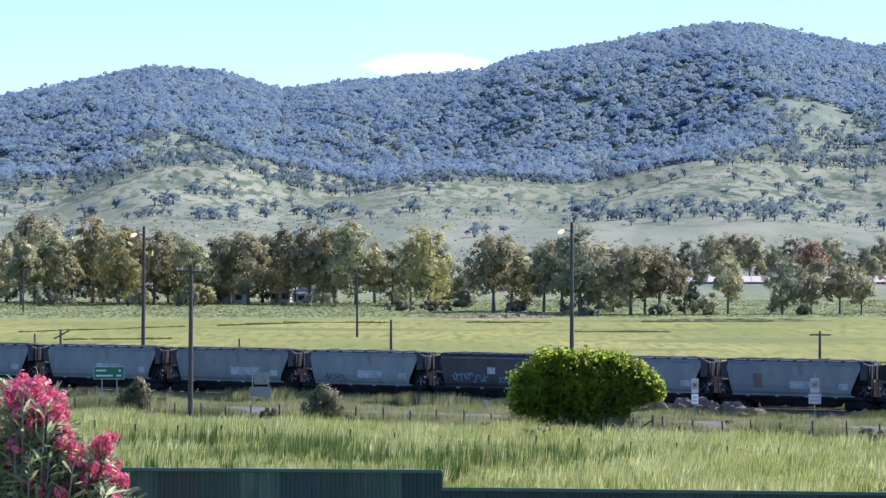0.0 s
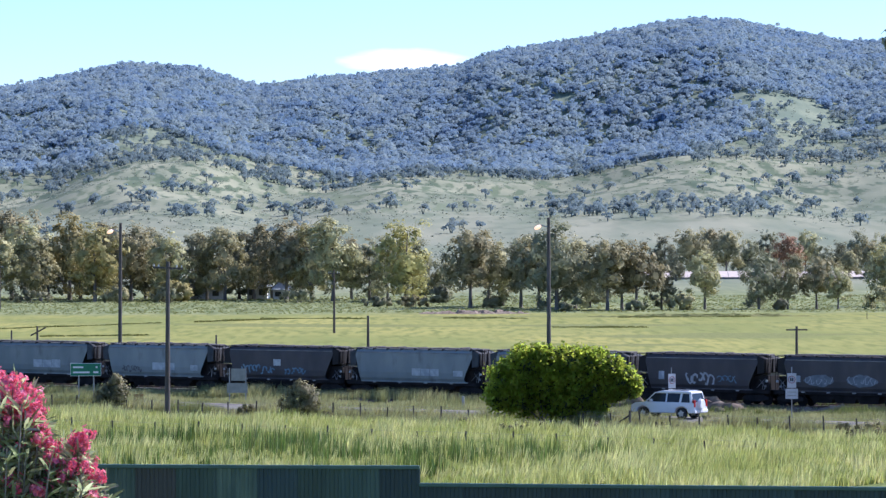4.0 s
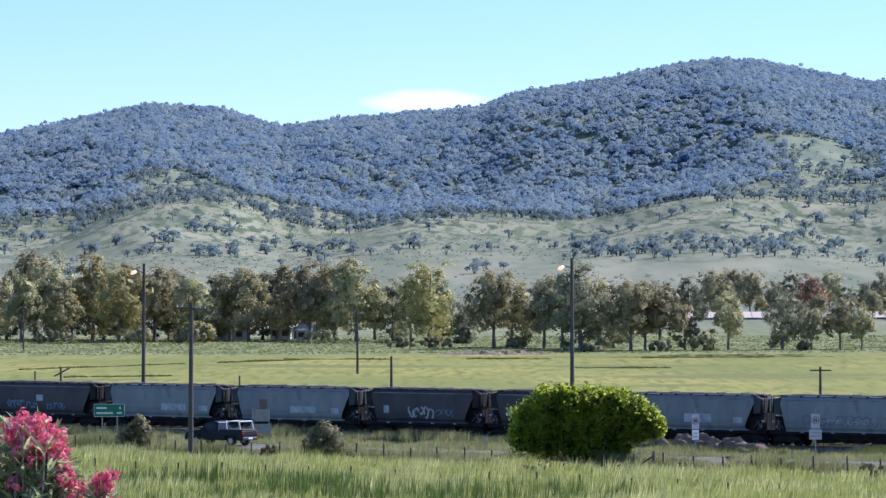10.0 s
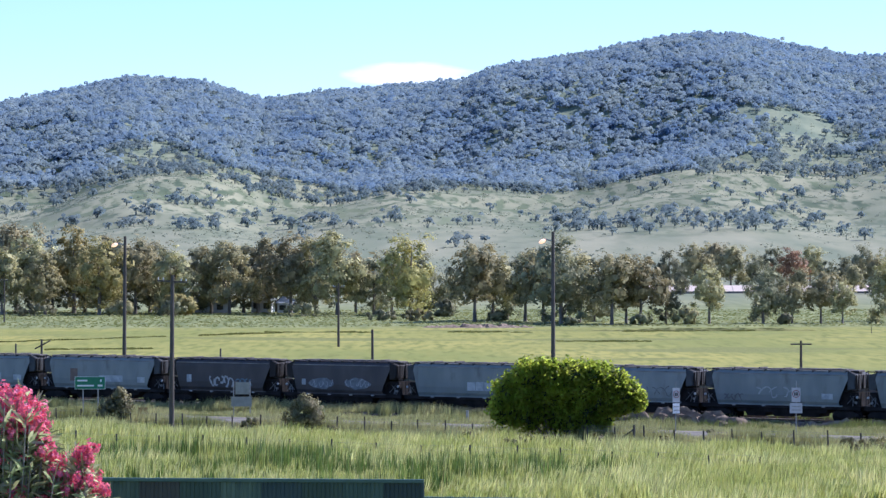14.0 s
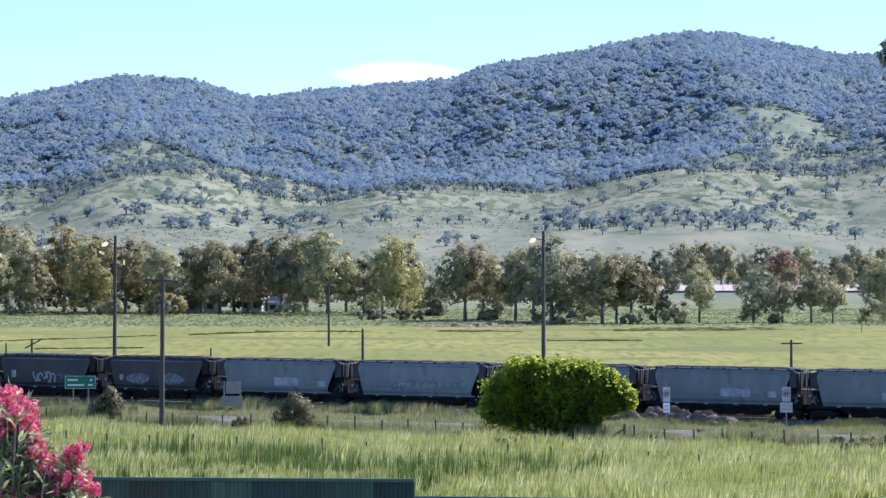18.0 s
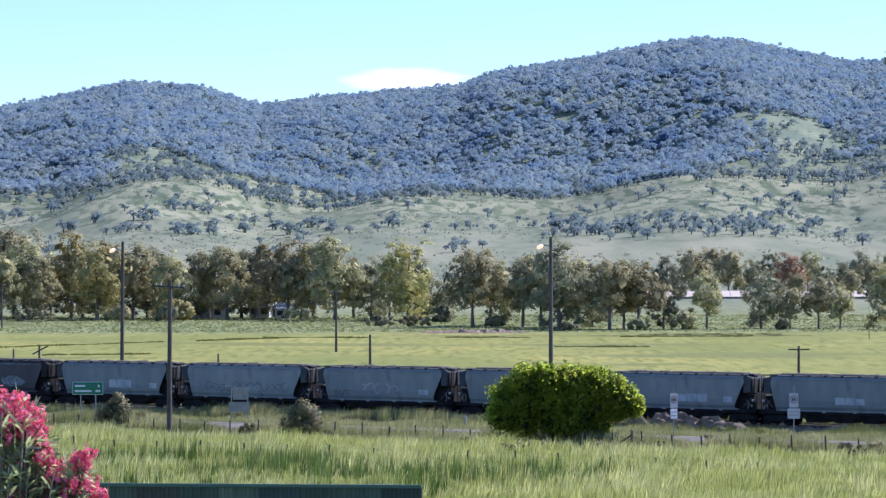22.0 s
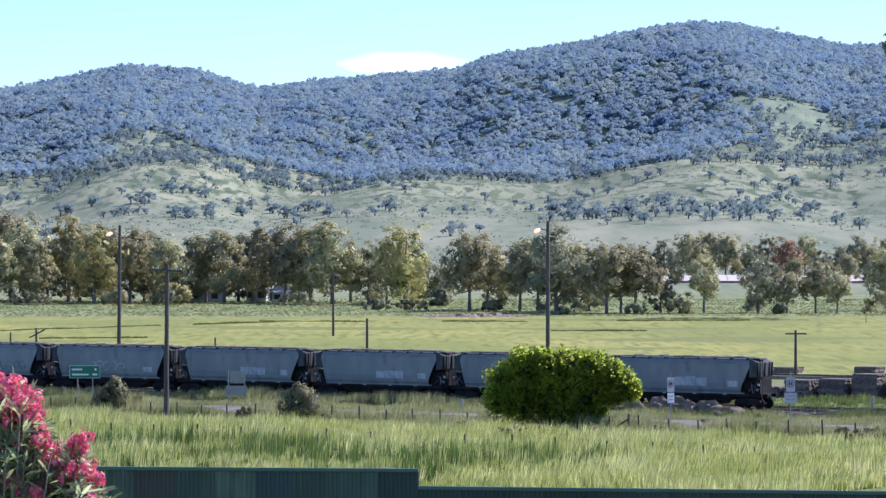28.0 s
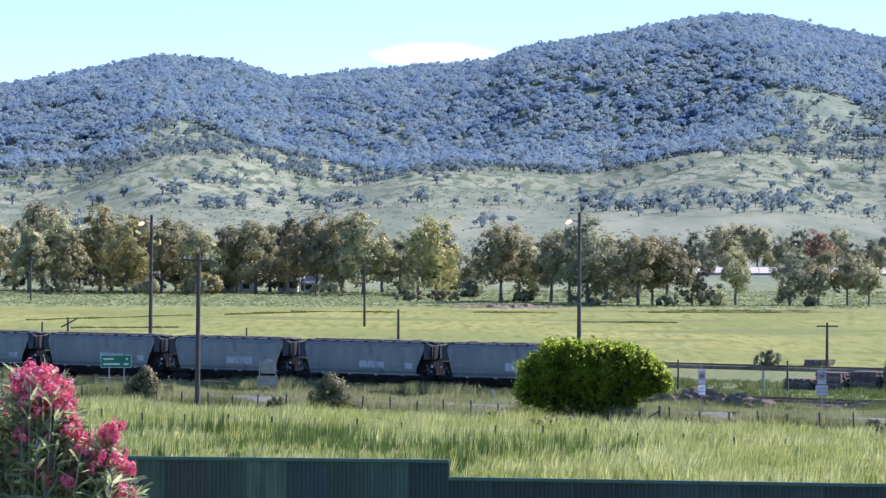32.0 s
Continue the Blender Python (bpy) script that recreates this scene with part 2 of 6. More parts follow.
    # ground under the woods, its colour set to soften shaded gaps between crowns
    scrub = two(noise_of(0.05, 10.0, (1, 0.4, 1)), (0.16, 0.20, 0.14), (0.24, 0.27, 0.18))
    siding = two(noise_of(0.4, 10.0, (1, 0.2, 1)), (0.11, 0.15, 0.035), (0.19, 0.22, 0.06))
    cinder = two(noise_of(0.4, 10.0, (1, 0.2, 1)), (0.085, 0.10, 0.035), (0.16, 0.165, 0.07))
    # metres behind the road, which runs aslant
    lane = n.new("ShaderNodeVectorMath")
    lane.operation = "DOT_PRODUCT"
    link(m, geo.outputs["Position"], lane.inputs[0])
    lane.inputs[1].default_value = (0.5508, 0.8346, 0)
    c = mix(band(lane.outputs["Value"], 219, 224, rough, 4), green, verge)
    c = mix(band(lane.outputs["Value"], 254, 262, rough, 6), c, two(fine, (0.15, 0.18, 0.05), (0.29, 0.30, 0.11)))
    c = mix(band(lane.outputs["Value"], 258, 261, rough, 3), c, siding)
    c = mix(band(lane.outputs["Value"], 270, 273, rough, 3), c, cinder)
    c = mix(band(lane.outputs["Value"], 291, 296, rough, 4), c, two(fine, (0.135, 0.15, 0.06), (0.215, 0.225, 0.095)))
    c = mix(band(lane.outputs["Value"], 314, 330, rough, 14), c, field)
    c = mix(band(sep.outputs["Y"], 640, 668, rough, 30), c, bank)
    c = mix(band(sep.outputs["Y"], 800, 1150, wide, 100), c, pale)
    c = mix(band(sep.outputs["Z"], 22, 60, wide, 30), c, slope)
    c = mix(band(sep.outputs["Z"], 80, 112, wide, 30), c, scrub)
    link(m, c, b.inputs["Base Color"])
    bp = n.new("ShaderNodeBump")
    bp.inputs["Strength"].default_value, bp.inputs["Distance"].default_value = 0.5, 0.1
    link(m, fine, bp.inputs["Height"])
    link(m, bp.outputs[0], b.inputs["Normal"])
    return m


gv, gf = polar_ground()
# the innermost ring is closed under the eye
ring_size = int(np.argmax(np.hypot(gv[:, 0], gv[:, 1]) > 2.0))
gf = [tuple(q) for q in gf.tolist()] + [tuple(range(ring_size))[::-1]]
ground = thing("ground", "grassy plain with paddocks rising into wooded hills", "ground", kind="structure", data=mesh_of("ground", gv, gf, ground_material(), smooth=True))

# ---- materials ----
BARK = material("bark", [(0.16, 0.13, 0.10), (0.30, 0.26, 0.21)], 3.0, 0.9, bump=0.02, stretch=(1, 1, 0.2))
GUM_BARK = material("smooth gum bark", [(0.10, 0.085, 0.07), (0.26, 0.23, 0.19)], 0.5, 0.85, stretch=(1, 1, 0.3))
GUM_LEAF = material("gum leaf", [(0.263, 0.248, 0.128), (0.514, 0.47, 0.244)], 0.35, 0.7, spread=0.22, sheer=0.3, per="object")
GUM_PALE = material("pale gum leaf", [(0.279, 0.251, 0.0941), (0.506, 0.442, 0.182)], 0.35, 0.7, spread=0.2, sheer=0.3)
DARK_LEAF = material("dark leaf", [(0.192, 0.194, 0.116), (0.333, 0.331, 0.191)], 0.35, 0.7, spread=0.2, sheer=0.35)
RED_LEAF = material("russet leaf", [(0.264, 0.15, 0.072), (0.408, 0.246, 0.12)], 0.35, 0.7, spread=0.1, sheer=0.25)
BUSH_LEAF = material("fresh leaf", [(0.0872, 0.111, 0.012), (0.146, 0.164, 0.02)], 0.6, 0.5, glow=4.6, sheer=0.55, spread=0.25, per="island")
SHRUB_LEAF = material("grey shrub leaf", [(0.146, 0.139, 0.061), (0.304, 0.271, 0.131)], 0.9, 0.7, sheer=0.4, spread=0.25, per="island")
for dull in (GUM_LEAF, GUM_PALE, DARK_LEAF, BUSH_LEAF):
    dull.node_tree.nodes["Principled BSDF"].inputs["Specular IOR Level"].default_value = 0.15
# haze of distance is put into both leaf colours as pale blue-grey
HILL_LEAF = material("haze-blue hill forest leaf", [(0.193, 0.297, 0.425), (0.348, 0.423, 0.425)], 0.045, 0.95, spread=0.04, per="island", sheer=0.5)
SLOPE_LEAF = material("haze-grey slope tree leaf", [(0.16, 0.226, 0.25), (0.238, 0.294, 0.29)], 0.03, 0.95, spread=0.09, per="island", sheer=0.5)
HILL_SCRUB = material("tussock scrub", [(0.15, 0.18, 0.125), (0.22, 0.245, 0.165)], 0.03, 0.95, spread=0.1, per="island", sheer=0.3)
GRASS = material("tall grass", [(0.302, 0.342, 0.0782), (0.565, 0.56, 0.163)], 0.45, 0.6, sheer=0.45, spread=0.2, per="island")
GRASS_DEEP = material("deep green grass", [(0.077, 0.125, 0.0197), (0.193, 0.25, 0.0492)], 0.45, 0.6, sheer=0.3, spread=0.4, per="island")
GRASS_RANK = material("rank grass", [(0.207, 0.23, 0.0721), (0.354, 0.354, 0.136)], 0.06, 0.8, sheer=0.5, spread=0.25, per="island")
GRASS_VERGE = material("verge grass", [(0.265, 0.278, 0.0966), (0.46, 0.434, 0.203)], 0.2, 0.8, sheer=0.4, spread=0.3, per="island")
GRASS_DRY = material("pale seeding grass", [(0.45, 0.464, 0.157), (0.653, 0.622, 0.252)], 0.3, 0.7, sheer=0.5, spread=0.25, per="island")
GRASS_SIDING = material("rough siding grass", [(0.132, 0.17, 0.0369), (0.264, 0.28, 0.082)], 0.2, 0.8, sheer=0.3, spread=0.25, per="island")
GRASS_STREAK = material("dark streak weeds", [(0.161, 0.17, 0.041), (0.268, 0.26, 0.0697)], 0.1, 0.8, sheer=0.3, spread=0.25, per="island")
WOOD = material("weathered wood", [(0.055, 0.047, 0.04), (0.13, 0.11, 0.095)], 1.5, 0.9, bump=0.01, stretch=(6, 6, 0.6), spread=0.2)
STEEL = material("galvanised steel", [(0.252, 0.258, 0.264), (0.33, 0.336, 0.342)], 3.0, 0.45, metal=0.7)
RAIL = material("rail steel", [(0.10, 0.07, 0.055), (0.20, 0.14, 0.10)], 2.0, 0.6, metal=0.5)
SOOT = material("sooty steel", [(0.0108, 0.00986, 0.0104), (0.03, 0.0261, 0.0261)], 1.2, 0.75, bump=0.006)
SOOT.node_tree.nodes["Principled BSDF"].inputs["Specular IOR Level"].default_value = 0.12
RUST = material("rusty end sheet", [(0.00672, 0.00588, 0.00637), (0.016, 0.0134, 0.0136)], 1.6, 0.8, bump=0.006, stretch=(1, 1, 0.4))
GREY_PAINT = material("faded grey wagon paint", [(0.185, 0.211, 0.211), (0.265, 0.289, 0.275)], 0.8, 0.6, spread=0.10, stretch=(0.8, 1, 0.3), stain=((0.11, 0.10, 0.10), 0.9, 0.60, 0.7))
DARK_PAINT = material("grimy dark wagon paint", [(0.0396, 0.0357, 0.0405), (0.077, 0.0672, 0.0675)], 0.8, 0.6, spread=0.12, stretch=(0.8, 1, 0.3))
ROOF_PAINT = material("grimy wagon roof", [(0.05, 0.045, 0.042), (0.15, 0.13, 0.115)], 2.5, 0.8, bump=0.02)
PATCH = material("chalky white lettering panel", [(0.36, 0.386, 0.399), (0.532, 0.549, 0.549)], 2.5, 0.7, stain=((0.27, 0.30, 0.33), 1.2, 0.48, 0.8))
TAG_WHITE = material("pale sprayed paint", [(0.315, 0.329, 0.34), (0.434, 0.441, 0.442)], 3.0, 0.7)
TAG_BLUE = material("blue sprayed paint", [(0.08, 0.165, 0.238), (0.176, 0.27, 0.336)], 2.0, 0.7)
TAG_DARK = material("black sprayed paint", [(0.066, 0.066, 0.08), (0.154, 0.154, 0.16)], 2.0, 0.7)
TAG_RUST = material("brown primer patch", [(0.16, 0.11, 0.09), (0.22, 0.16, 0.13)], 2.0, 0.8)
WHITE = material("white enamel", [(0.74, 0.75, 0.76), (0.82, 0.82, 0.82)], 3.0, 0.4)

# ---- railway and road: both run from near on the right to far on the left ----
ALONG = math.atan(0.66)
CA, SA = math.cos(ALONG), math.sin(ALONG)
RAIL_TOP, TRACK_Y, ROAD_Y, ROAD_Z = 0.45, 300.0, 272.0, 0.5


def on_line(y0, s, side=0.0, z=0.0, turn=0.0):
    """A pose s metres along the line that crosses the middle of the view at y0, side metres behind it."""
    return pose(s * CA + side * SA, y0 - s * SA + side * CA, z, 0, 0, -math.degrees(ALONG) + turn)


def on_ground(x, y, turn=0.0, sink=0.0, size=1.0):
    return pose(x, y, float(height(x, y)) - sink, 0, 0, turn) @ Matrix.Scale(size, 4)


ASPHALT = material("asphalt", [(0.15, 0.14, 0.12), (0.23, 0.215, 0.185)], 0.5, 0.95, bump=0.006, fine=60, stain=((0.12, 0.115, 0.10), 0.3, 0.55, 0.6))
BALLAST = material("ballast", [(0.056, 0.0476, 0.0396), (0.126, 0.108, 0.0858)], 6.0, 0.95, bump=0.05, fine=18)
OLD_BED = material("overgrown old ballast", [(0.035, 0.035, 0.022), (0.10, 0.10, 0.055)], 2.0, 0.95, bump=0.05, fine=18)
DIRT = material("bare earth and rubble", [(0.11, 0.078, 0.054), (0.275, 0.21, 0.149)], 1.5, 0.95, bump=0.06, fine=6)


def strip(name, label, category, y0, side, profile, mat, s0=-420, s1=170, step=5.0, rough=0.0):
    """A long bed with one cross-section, laid along the line over the ground."""
    st = np.arange(s0, s1 + 0.1, step)
    rng = np.random.RandomState(len(name))
    verts, faces, k = [], [], len(profile)
    for s in st:
        for a, z in profile:
            m = on_line(y0, s, side + a)
            verts.append((m.translation.x, m.translation.y, z + rng.uniform(-rough, rough)))
    for i in range(len(st) - 1):
        for j in range(k - 1):
            faces.append((i * k + j, (i + 1) * k + j, (i + 1) * k + j + 1, i * k + j + 1))
    return thing(name, label, category, kind="structure", data=mesh_of(name, verts, faces, mat))

ASPHALT.node_tree.nodes["Principled BSDF"].inputs["Specular IOR Level"].default_value = 0.05

road = strip("road", "worn grey two-lane asphalt road beside the railway", "road", ROAD_Y, 0, [(-5.0, -0.3), (-3.5, ROAD_Z - 0.06), (-3.1, ROAD_Z), (0, ROAD_Z + 0.05), (3.1, ROAD_Z), (3.5, ROAD_Z - 0.06), (5.5, -0.3)], ASPHALT)
for name, side in (("track_bed", 0.0), ("second_track_bed", 4.6), ("siding_bed", 66.0)):
    k, up, bed = (0.6, 0.30, OLD_BED) if side > 60 else (1.0, 0.22, BALLAST)
    strip(name, "brown stone ballast under the rails", "ballast", TRACK_Y, side, [(-3.0 * k, -0.25), (-1.9 * k, up), (1.9 * k, up), (3.0 * k, -0.25)], bed, rough=0.05, step=2.5)
RAIL_PROFILE = [(-0.035, 0), (-0.035, 0.11), (0.035, 0.11), (0.035, 0)]
for side in (0.0, 4.6, 66.0):
    for g in (-0.76, 0.76):
        strip("rail", "rusty steel rail", "rail", TRACK_Y, side + g, [(a, z + RAIL_TOP - 0.11) for a, z in RAIL_PROFILE], RAIL, step=12.0)
bm = bmesh.new()
box(bm, -0.12, 0.12, -1.22, 1.22, 0.2, 0.335)
sleeper_mesh = finish(bm, "sleeper", WOOD, 0.015)
for i in range(150):
    beds = bpy.data.objects["track_bed"] if i % 2 else bpy.data.objects["second_track_bed"]
    put("sleeper", sleeper_mesh, beds, on_line(TRACK_Y, 22 + (i // 2) * 0.68, 0.0 if i % 2 else 4.6, random.uniform(-0.01, 0.01), random.uniform(-1, 1)))


# ---- grain wagons ----
def ring(half, z0, z1, crown):
    """Half-section of the hopper body seen from the end: side and roof, from the sill to the middle of the roof."""
    return [(half - 0.22, z0), (half - 0.06, z0 + 0.28), (half, z0 + 0.75), (half, z1 - 0.55), (half - 0.05, z1 - 0.2), (half - 0.2, z1), (half * 0.5, z1 + crown * 0.75), (0, z1 + crown)]


def wagon_body(length, mat):
    half, z0, z1 = 1.43, 1.22, 3.82
    sec = ring(half, z0, z1, 0.14)
    full = [(-a, z) for a, z in sec] + [(a, z) for a, z in sec[-2::-1]]
    x = length / 2
    verts, faces = [], []
    # at the ends the sheet slopes in below mid-height, over the brake gear
    n = len(full)
    for sx, cut in ((-x, 0.4), (-x + 0.9, 0.0), (x - 0.9, 0.0), (x, -0.82)):
        for a, z in full:
            verts.append((sx + cut * max(0.0, min(1.0, (2.5 - z) / 0.7)), a, z))
    for i in range(3):
        for j in range(n):
            faces.append((i * n + j, i * n + (j + 1) % n, (i + 1) * n + (j + 1) % n, (i + 1) * n + j))
    faces.append(tuple(range(n))[::-1])
    faces.append(tuple(3 * n + j for j in range(n)))
    which = [0] * (3 * n) + [1, 1]
    me = mesh_of("body", verts, faces, [mat, RUST], which=which)
    return me


HOOD = material("rust-brown steel", [(0.0134, 0.0106, 0.011), (0.0312, 0.024, 0.0239)], 1.6, 0.85, bump=0.006)
END_GREY = material("dull blue-grey end paint", [(0.0442, 0.0504, 0.0572), (0.0651, 0.073, 0.0788)], 1.6, 0.85, stain=((0.04, 0.035, 0.035), 1.5, 0.5, 0.8))
DULL_STEEL = material("worn steel with pale highlights", [(0.10, 0.10, 0.10), (0.36, 0.34, 0.31)], 0.6, 0.7)


def wheel_mesh():
    bm = bmesh.new()
    for y in (-0.76, 0.76):
        rod(bm, (0, y - 0.065, 0), (0, y + 0.065, 0), 0.42, seg=18)
        rod(bm, (0, y * 0.9 - 0.02, 0), (0, y * 0.9 + 0.02, 0), 0.45, seg=18)
    rod(bm, (0, -0.95, 0), (0, 0.95, 0), 0.08)
    box(bm, -0.06, 0.06, -0.845, -0.82, -0.34, 0.34)
    return finish(bm, "wheelset", SOOT)


def bogie_frame():
    bm = bmesh.new()
    for y in (-1.0, 1.0):
        extrude_profile(bm, [(-1.15, 0.42), (-1.15, 0.62), (-0.6, 0.86), (0.6, 0.86), (1.15, 0.62), (1.15, 0.42), (0.85, 0.42), (0.45, 0.3), (-0.45, 0.3), (-0.85, 0.42)], y - 0.09, y + 0.09)
    box(bm, -0.2, 0.2, -1.1, 1.1, 0.5, 0.8)
    return finish(bm, "side_frame", SOOT, 0.02)


WHEELSET, BOGIE = wheel_mesh(), bogie_frame()


def strokes(rng, x0, x1, z0, z1, n, thick, y=-1.445):
    """Sprayed marks: a run of leaning bars and hooks on the side sheet."""
    bm = bmesh.new()
    step = (x1 - x0) / n
    for i in range(n):
        cx = x0 + (i + 0.5) * step
        h = (z1 - z0) * rng.uniform(0.55, 1.0)
        zc = z0 + h / 2 + (z1 - z0 - h) * rng.uniform(0, 1)
        lean = rng.uniform(-0.3, 0.3)
        a0, span = rng.uniform(0, 6.28), rng.choice((-1, 1)) * rng.uniform(2.6, 6.0)
        pts = []
        for k in range(8):
            w = a0 + span * k / 7
            px, pz = 0.42 * step * math.cos(w) * (1 + 0.3 * math.sin(3 * w)), h / 2 * math.sin(w)
            pts.append((cx + px + lean * pz, zc + pz))
        left, right, yy = [], [], y - rng.uniform(0, 0.004)
        for k, p in enumerate(pts):
            a, b = pts[max(0, k - 1)], pts[min(len(pts) - 1, k + 1)]
            d = Vector((b[0] - a[0], b[1] - a[1])).normalized()
            o = Vector((-d.y, d.x)) * thick * rng.uniform(0.35, 0.7)
            left.append(bm.verts.new((p[0] - o.x, yy, p[1] - o.y)))
            right.append(bm.verts.new((p[0] + o.x, yy, p[1] + o.y)))
        for k in range(len(pts) - 1):
            bm.faces.new((left[k], left[k + 1], right[k + 1], right[k]))
    return bm


def blob(rng, cx, cz, rx, rz, y=-1.441):
    bm = bmesh.new()
    k = 22
    bm.faces.new([bm.verts.new((cx + rx * math.cos(a) * rng.uniform(0.85, 1.1), y, cz + rz * math.sin(a) * rng.uniform(0.8, 1.1))) for a in [i * 6.2832 / k for i in range(k)]])
    return bm


def panel(x0, x1, z0, z1, y=-1.438):
    bm = bmesh.new()
    box(bm, x0, x1, y - 0.006, y + 0.012, z0, z1)
    return bm


def wagon(pitch, seed, style):
    """One covered grain hopper, its middle at the origin, rails at z = 0, the side that shows at -y."""
    rng = random.Random(seed)
    dark = style.startswith("dark")
    paint = DARK_PAINT if dark else GREY_PAINT
    long = pitch - 2.35
    label = {"dark": "grimy dark brown covered grain hopper wagon with sprayed tags"}.get(style[:4], "faded blue-grey covered grain hopper wagon with pale panels")
    w = thing("grain_wagon", label, "rail wagon", group="wagons of the grain train")
    put("body", wagon_body(long, paint), w)
    x = long / 2
    bm = bmesh.new()
    box(bm, -x - 1.0, x + 1.0, -1.3, -1.12, 0.92, 1.2)
    box(bm, -x - 1.0, x + 1.0, 1.12, 1.3, 0.92, 1.2)
    box(bm, -x - 1.0, x + 1.0, -0.3, 0.3, 0.8, 1.15)
    part("underframe", bm, SOOT, w, "black steel underframe", bevel=0.02)
    bm = bmesh.new()
    box(bm, -x + 0.5, x - 0.5, -1.36, -1.3, 1.16, 1.26)
    part("side_sill", bm, paint, w)
    # roof: hatch coaming with lids, walkway with rough edge
    bm = bmesh.new()
    box(bm, -x - 0.5, x + 0.5, -0.55, 0.55, 3.82, 3.98)
    part("hatch_coaming", bm, ROOF_PAINT, w, "grimy roof hatch coaming", bevel=0.03)
    k = 5
    for i in range(k):
        c = -x + 0.5 + (long - 1.0) * (i + 0.5) / k
        bm = bmesh.new()
        box(bm, c - (long - 1.2) / k / 2, c + (long - 1.2) / k / 2, -0.62, 0.62, 3.965, 4.00 + rng.uniform(0, 0.05))
        box(bm, c - 0.05, c + 0.05, -0.66, 0.66, 3.99, 4.04 + rng.uniform(0, 0.06))
        part("hatch_lid", bm, ROOF_PAINT, w, bevel=0.015)
    bm = bmesh.new()
    box(bm, -x - 0.8, x + 0.8, -1.25, -0.85, 3.930, 3.970)
    for i in range(9):
        c = -x + 0.3 + (long - 0.6) * i / 8
        box(bm, c - 0.04, c + 0.04, -1.28, -0.82, 3.770, 3.930)
    part("roof_walkway", bm, ROOF_PAINT, w, "rusty roof walkway")
    # the broken highlight along the eave is put into this rail's colour
    bm = bmesh.new()
    box(bm, -x + 0.1, x - 0.1, -1.46, -1.40, 3.570, 3.630)
    part("eave_rail", bm, DULL_STEEL, w, "eave rail coloured with a broken pale highlight")
    # end platforms, ladders, handrails
    for e in (-1, 1):
        bm = bmesh.new()
        box(bm, min(e * (x - 0.6), e * (x + 0.98)), max(e * (x - 0.6), e * (x + 0.98)), -1.3, 1.3, 1.16, 1.22)
        part("end_platform", bm, SOOT, w)
        bm = bmesh.new()
        for y in (-1.28, -0.86):
            rod(bm, (e * (x + 0.86), y, 1.2), (e * (x + 0.86), y, 3.92), 0.026, seg=6)
        for i in range(7):
            rod(bm, (e * (x + 0.86), -1.28, 1.4 + i * 0.38), (e * (x + 0.86), -0.86, 1.4 + i * 0.38), 0.014, seg=6)
        rod(bm, (e * (x + 0.86), -1.28, 3.87), (e * (x - 0.05), -1.28, 3.87), 0.03, seg=6)
        part("ladder", bm, RUST, w, "steel end ladder")
        bm = bmesh.new()
        extrude_profile(bm, [(e * (x - 0.05), 2.45), (e * (x + 0.56), 2.55), (e * (x + 0.62), 3.62), (e * (x - 0.05), 3.84)], -1.40, 1.40)
        part("end_hood", bm, RUST if dark else END_GREY, w, "dull dark end hood", bevel=0.02)
        for y in (-1.2, -0.75, 0.0, 0.75, 1.2):
            bm = bmesh.new()
            box(bm, min(e * (x + 0.57), e * (x + 0.66)), max(e * (x + 0.57), e * (x + 0.66)), y - 0.06, y + 0.06, 2.56, 3.62)
            part("end_rib", bm, SOOT, w)
        # dark block added to fill the open end recess in place of its shade
        bm = bmesh.new()
        box(bm, min(e * (x - 0.85), e * (x + 0.7)), max(e * (x - 0.85), e * (x + 0.7)), -0.95, 0.95, 1.22, 2.3)
        part("recess_fill", bm, SOOT, w)
        for k in range(3):
            bm = bmesh.new()
            a0 = rng.uniform(0.1, 0.8)
            rod(bm, (e * (x + a0), -1.1, 1.2), (e * (x + a0 + rng.uniform(-0.3, 0.3)), -1.05, rng.uniform(1.6, 2.1)), 0.028, seg=6)
            part("brake_pipe", bm, STEEL if k == 0 else HOOD, w)
        for y in (-1, 1):
            bm = bmesh.new()
            rod(bm, (e * (x - 0.25), 1.25 * y, 1.25), (e * (x + 0.1), 1.25 * y, 2.2), 0.05)
            part("end_strut", bm, SOOT, w)
        for k, (a0, z0, a1, z1) in enumerate(((-0.25, 1.3, 0.62, 2.15), (0.66, 1.35, 0.02, 2.05), (0.3, 1.25, 0.42, 1.8))):
            bm = bmesh.new()
            rod(bm, (e * (x + a0), -1.24, z0), (e * (x + a1), -1.2, z1), 0.022, seg=6)
            part("brake_lever", bm, DULL_STEEL, w, "worn pale brake lever")
        bm = bmesh.new()
        box(bm, min(e * (x + 0.62), e * (x + 0.8)), max(e * (x + 0.62), e * (x + 0.8)), -1.3, -1.18, 1.82, 2.0)
        part("valve_box", bm, PATCH, w, "small pale valve box", bevel=0.02)
        bm = bmesh.new()
        rod(bm, (e * (x + 0.5), -1.1, 1.5), (e * (x + 0.5), -0.9, 1.5), 0.10, seg=8)
        part("brake_reservoir", bm, STEEL, w, "pale brake reservoir")
        bm = bmesh.new()
        box(bm, min(e * (x + 0.9), e * (x + 1.17)), max(e * (x + 0.9), e * (x + 1.17)), -0.14, 0.14, 0.72, 0.98)
        part("coupler", bm, SOOT, w, bevel=0.03)
        bogie = put("bogie", BOGIE, w, pose(e * (x - 0.35), 0, 0))
        for a in (-0.88, 0.88):
            wheelsets.append(put("wheelset", WHEELSET, bogie, pose(a, 0, 0.42)))
    bm = bmesh.new()
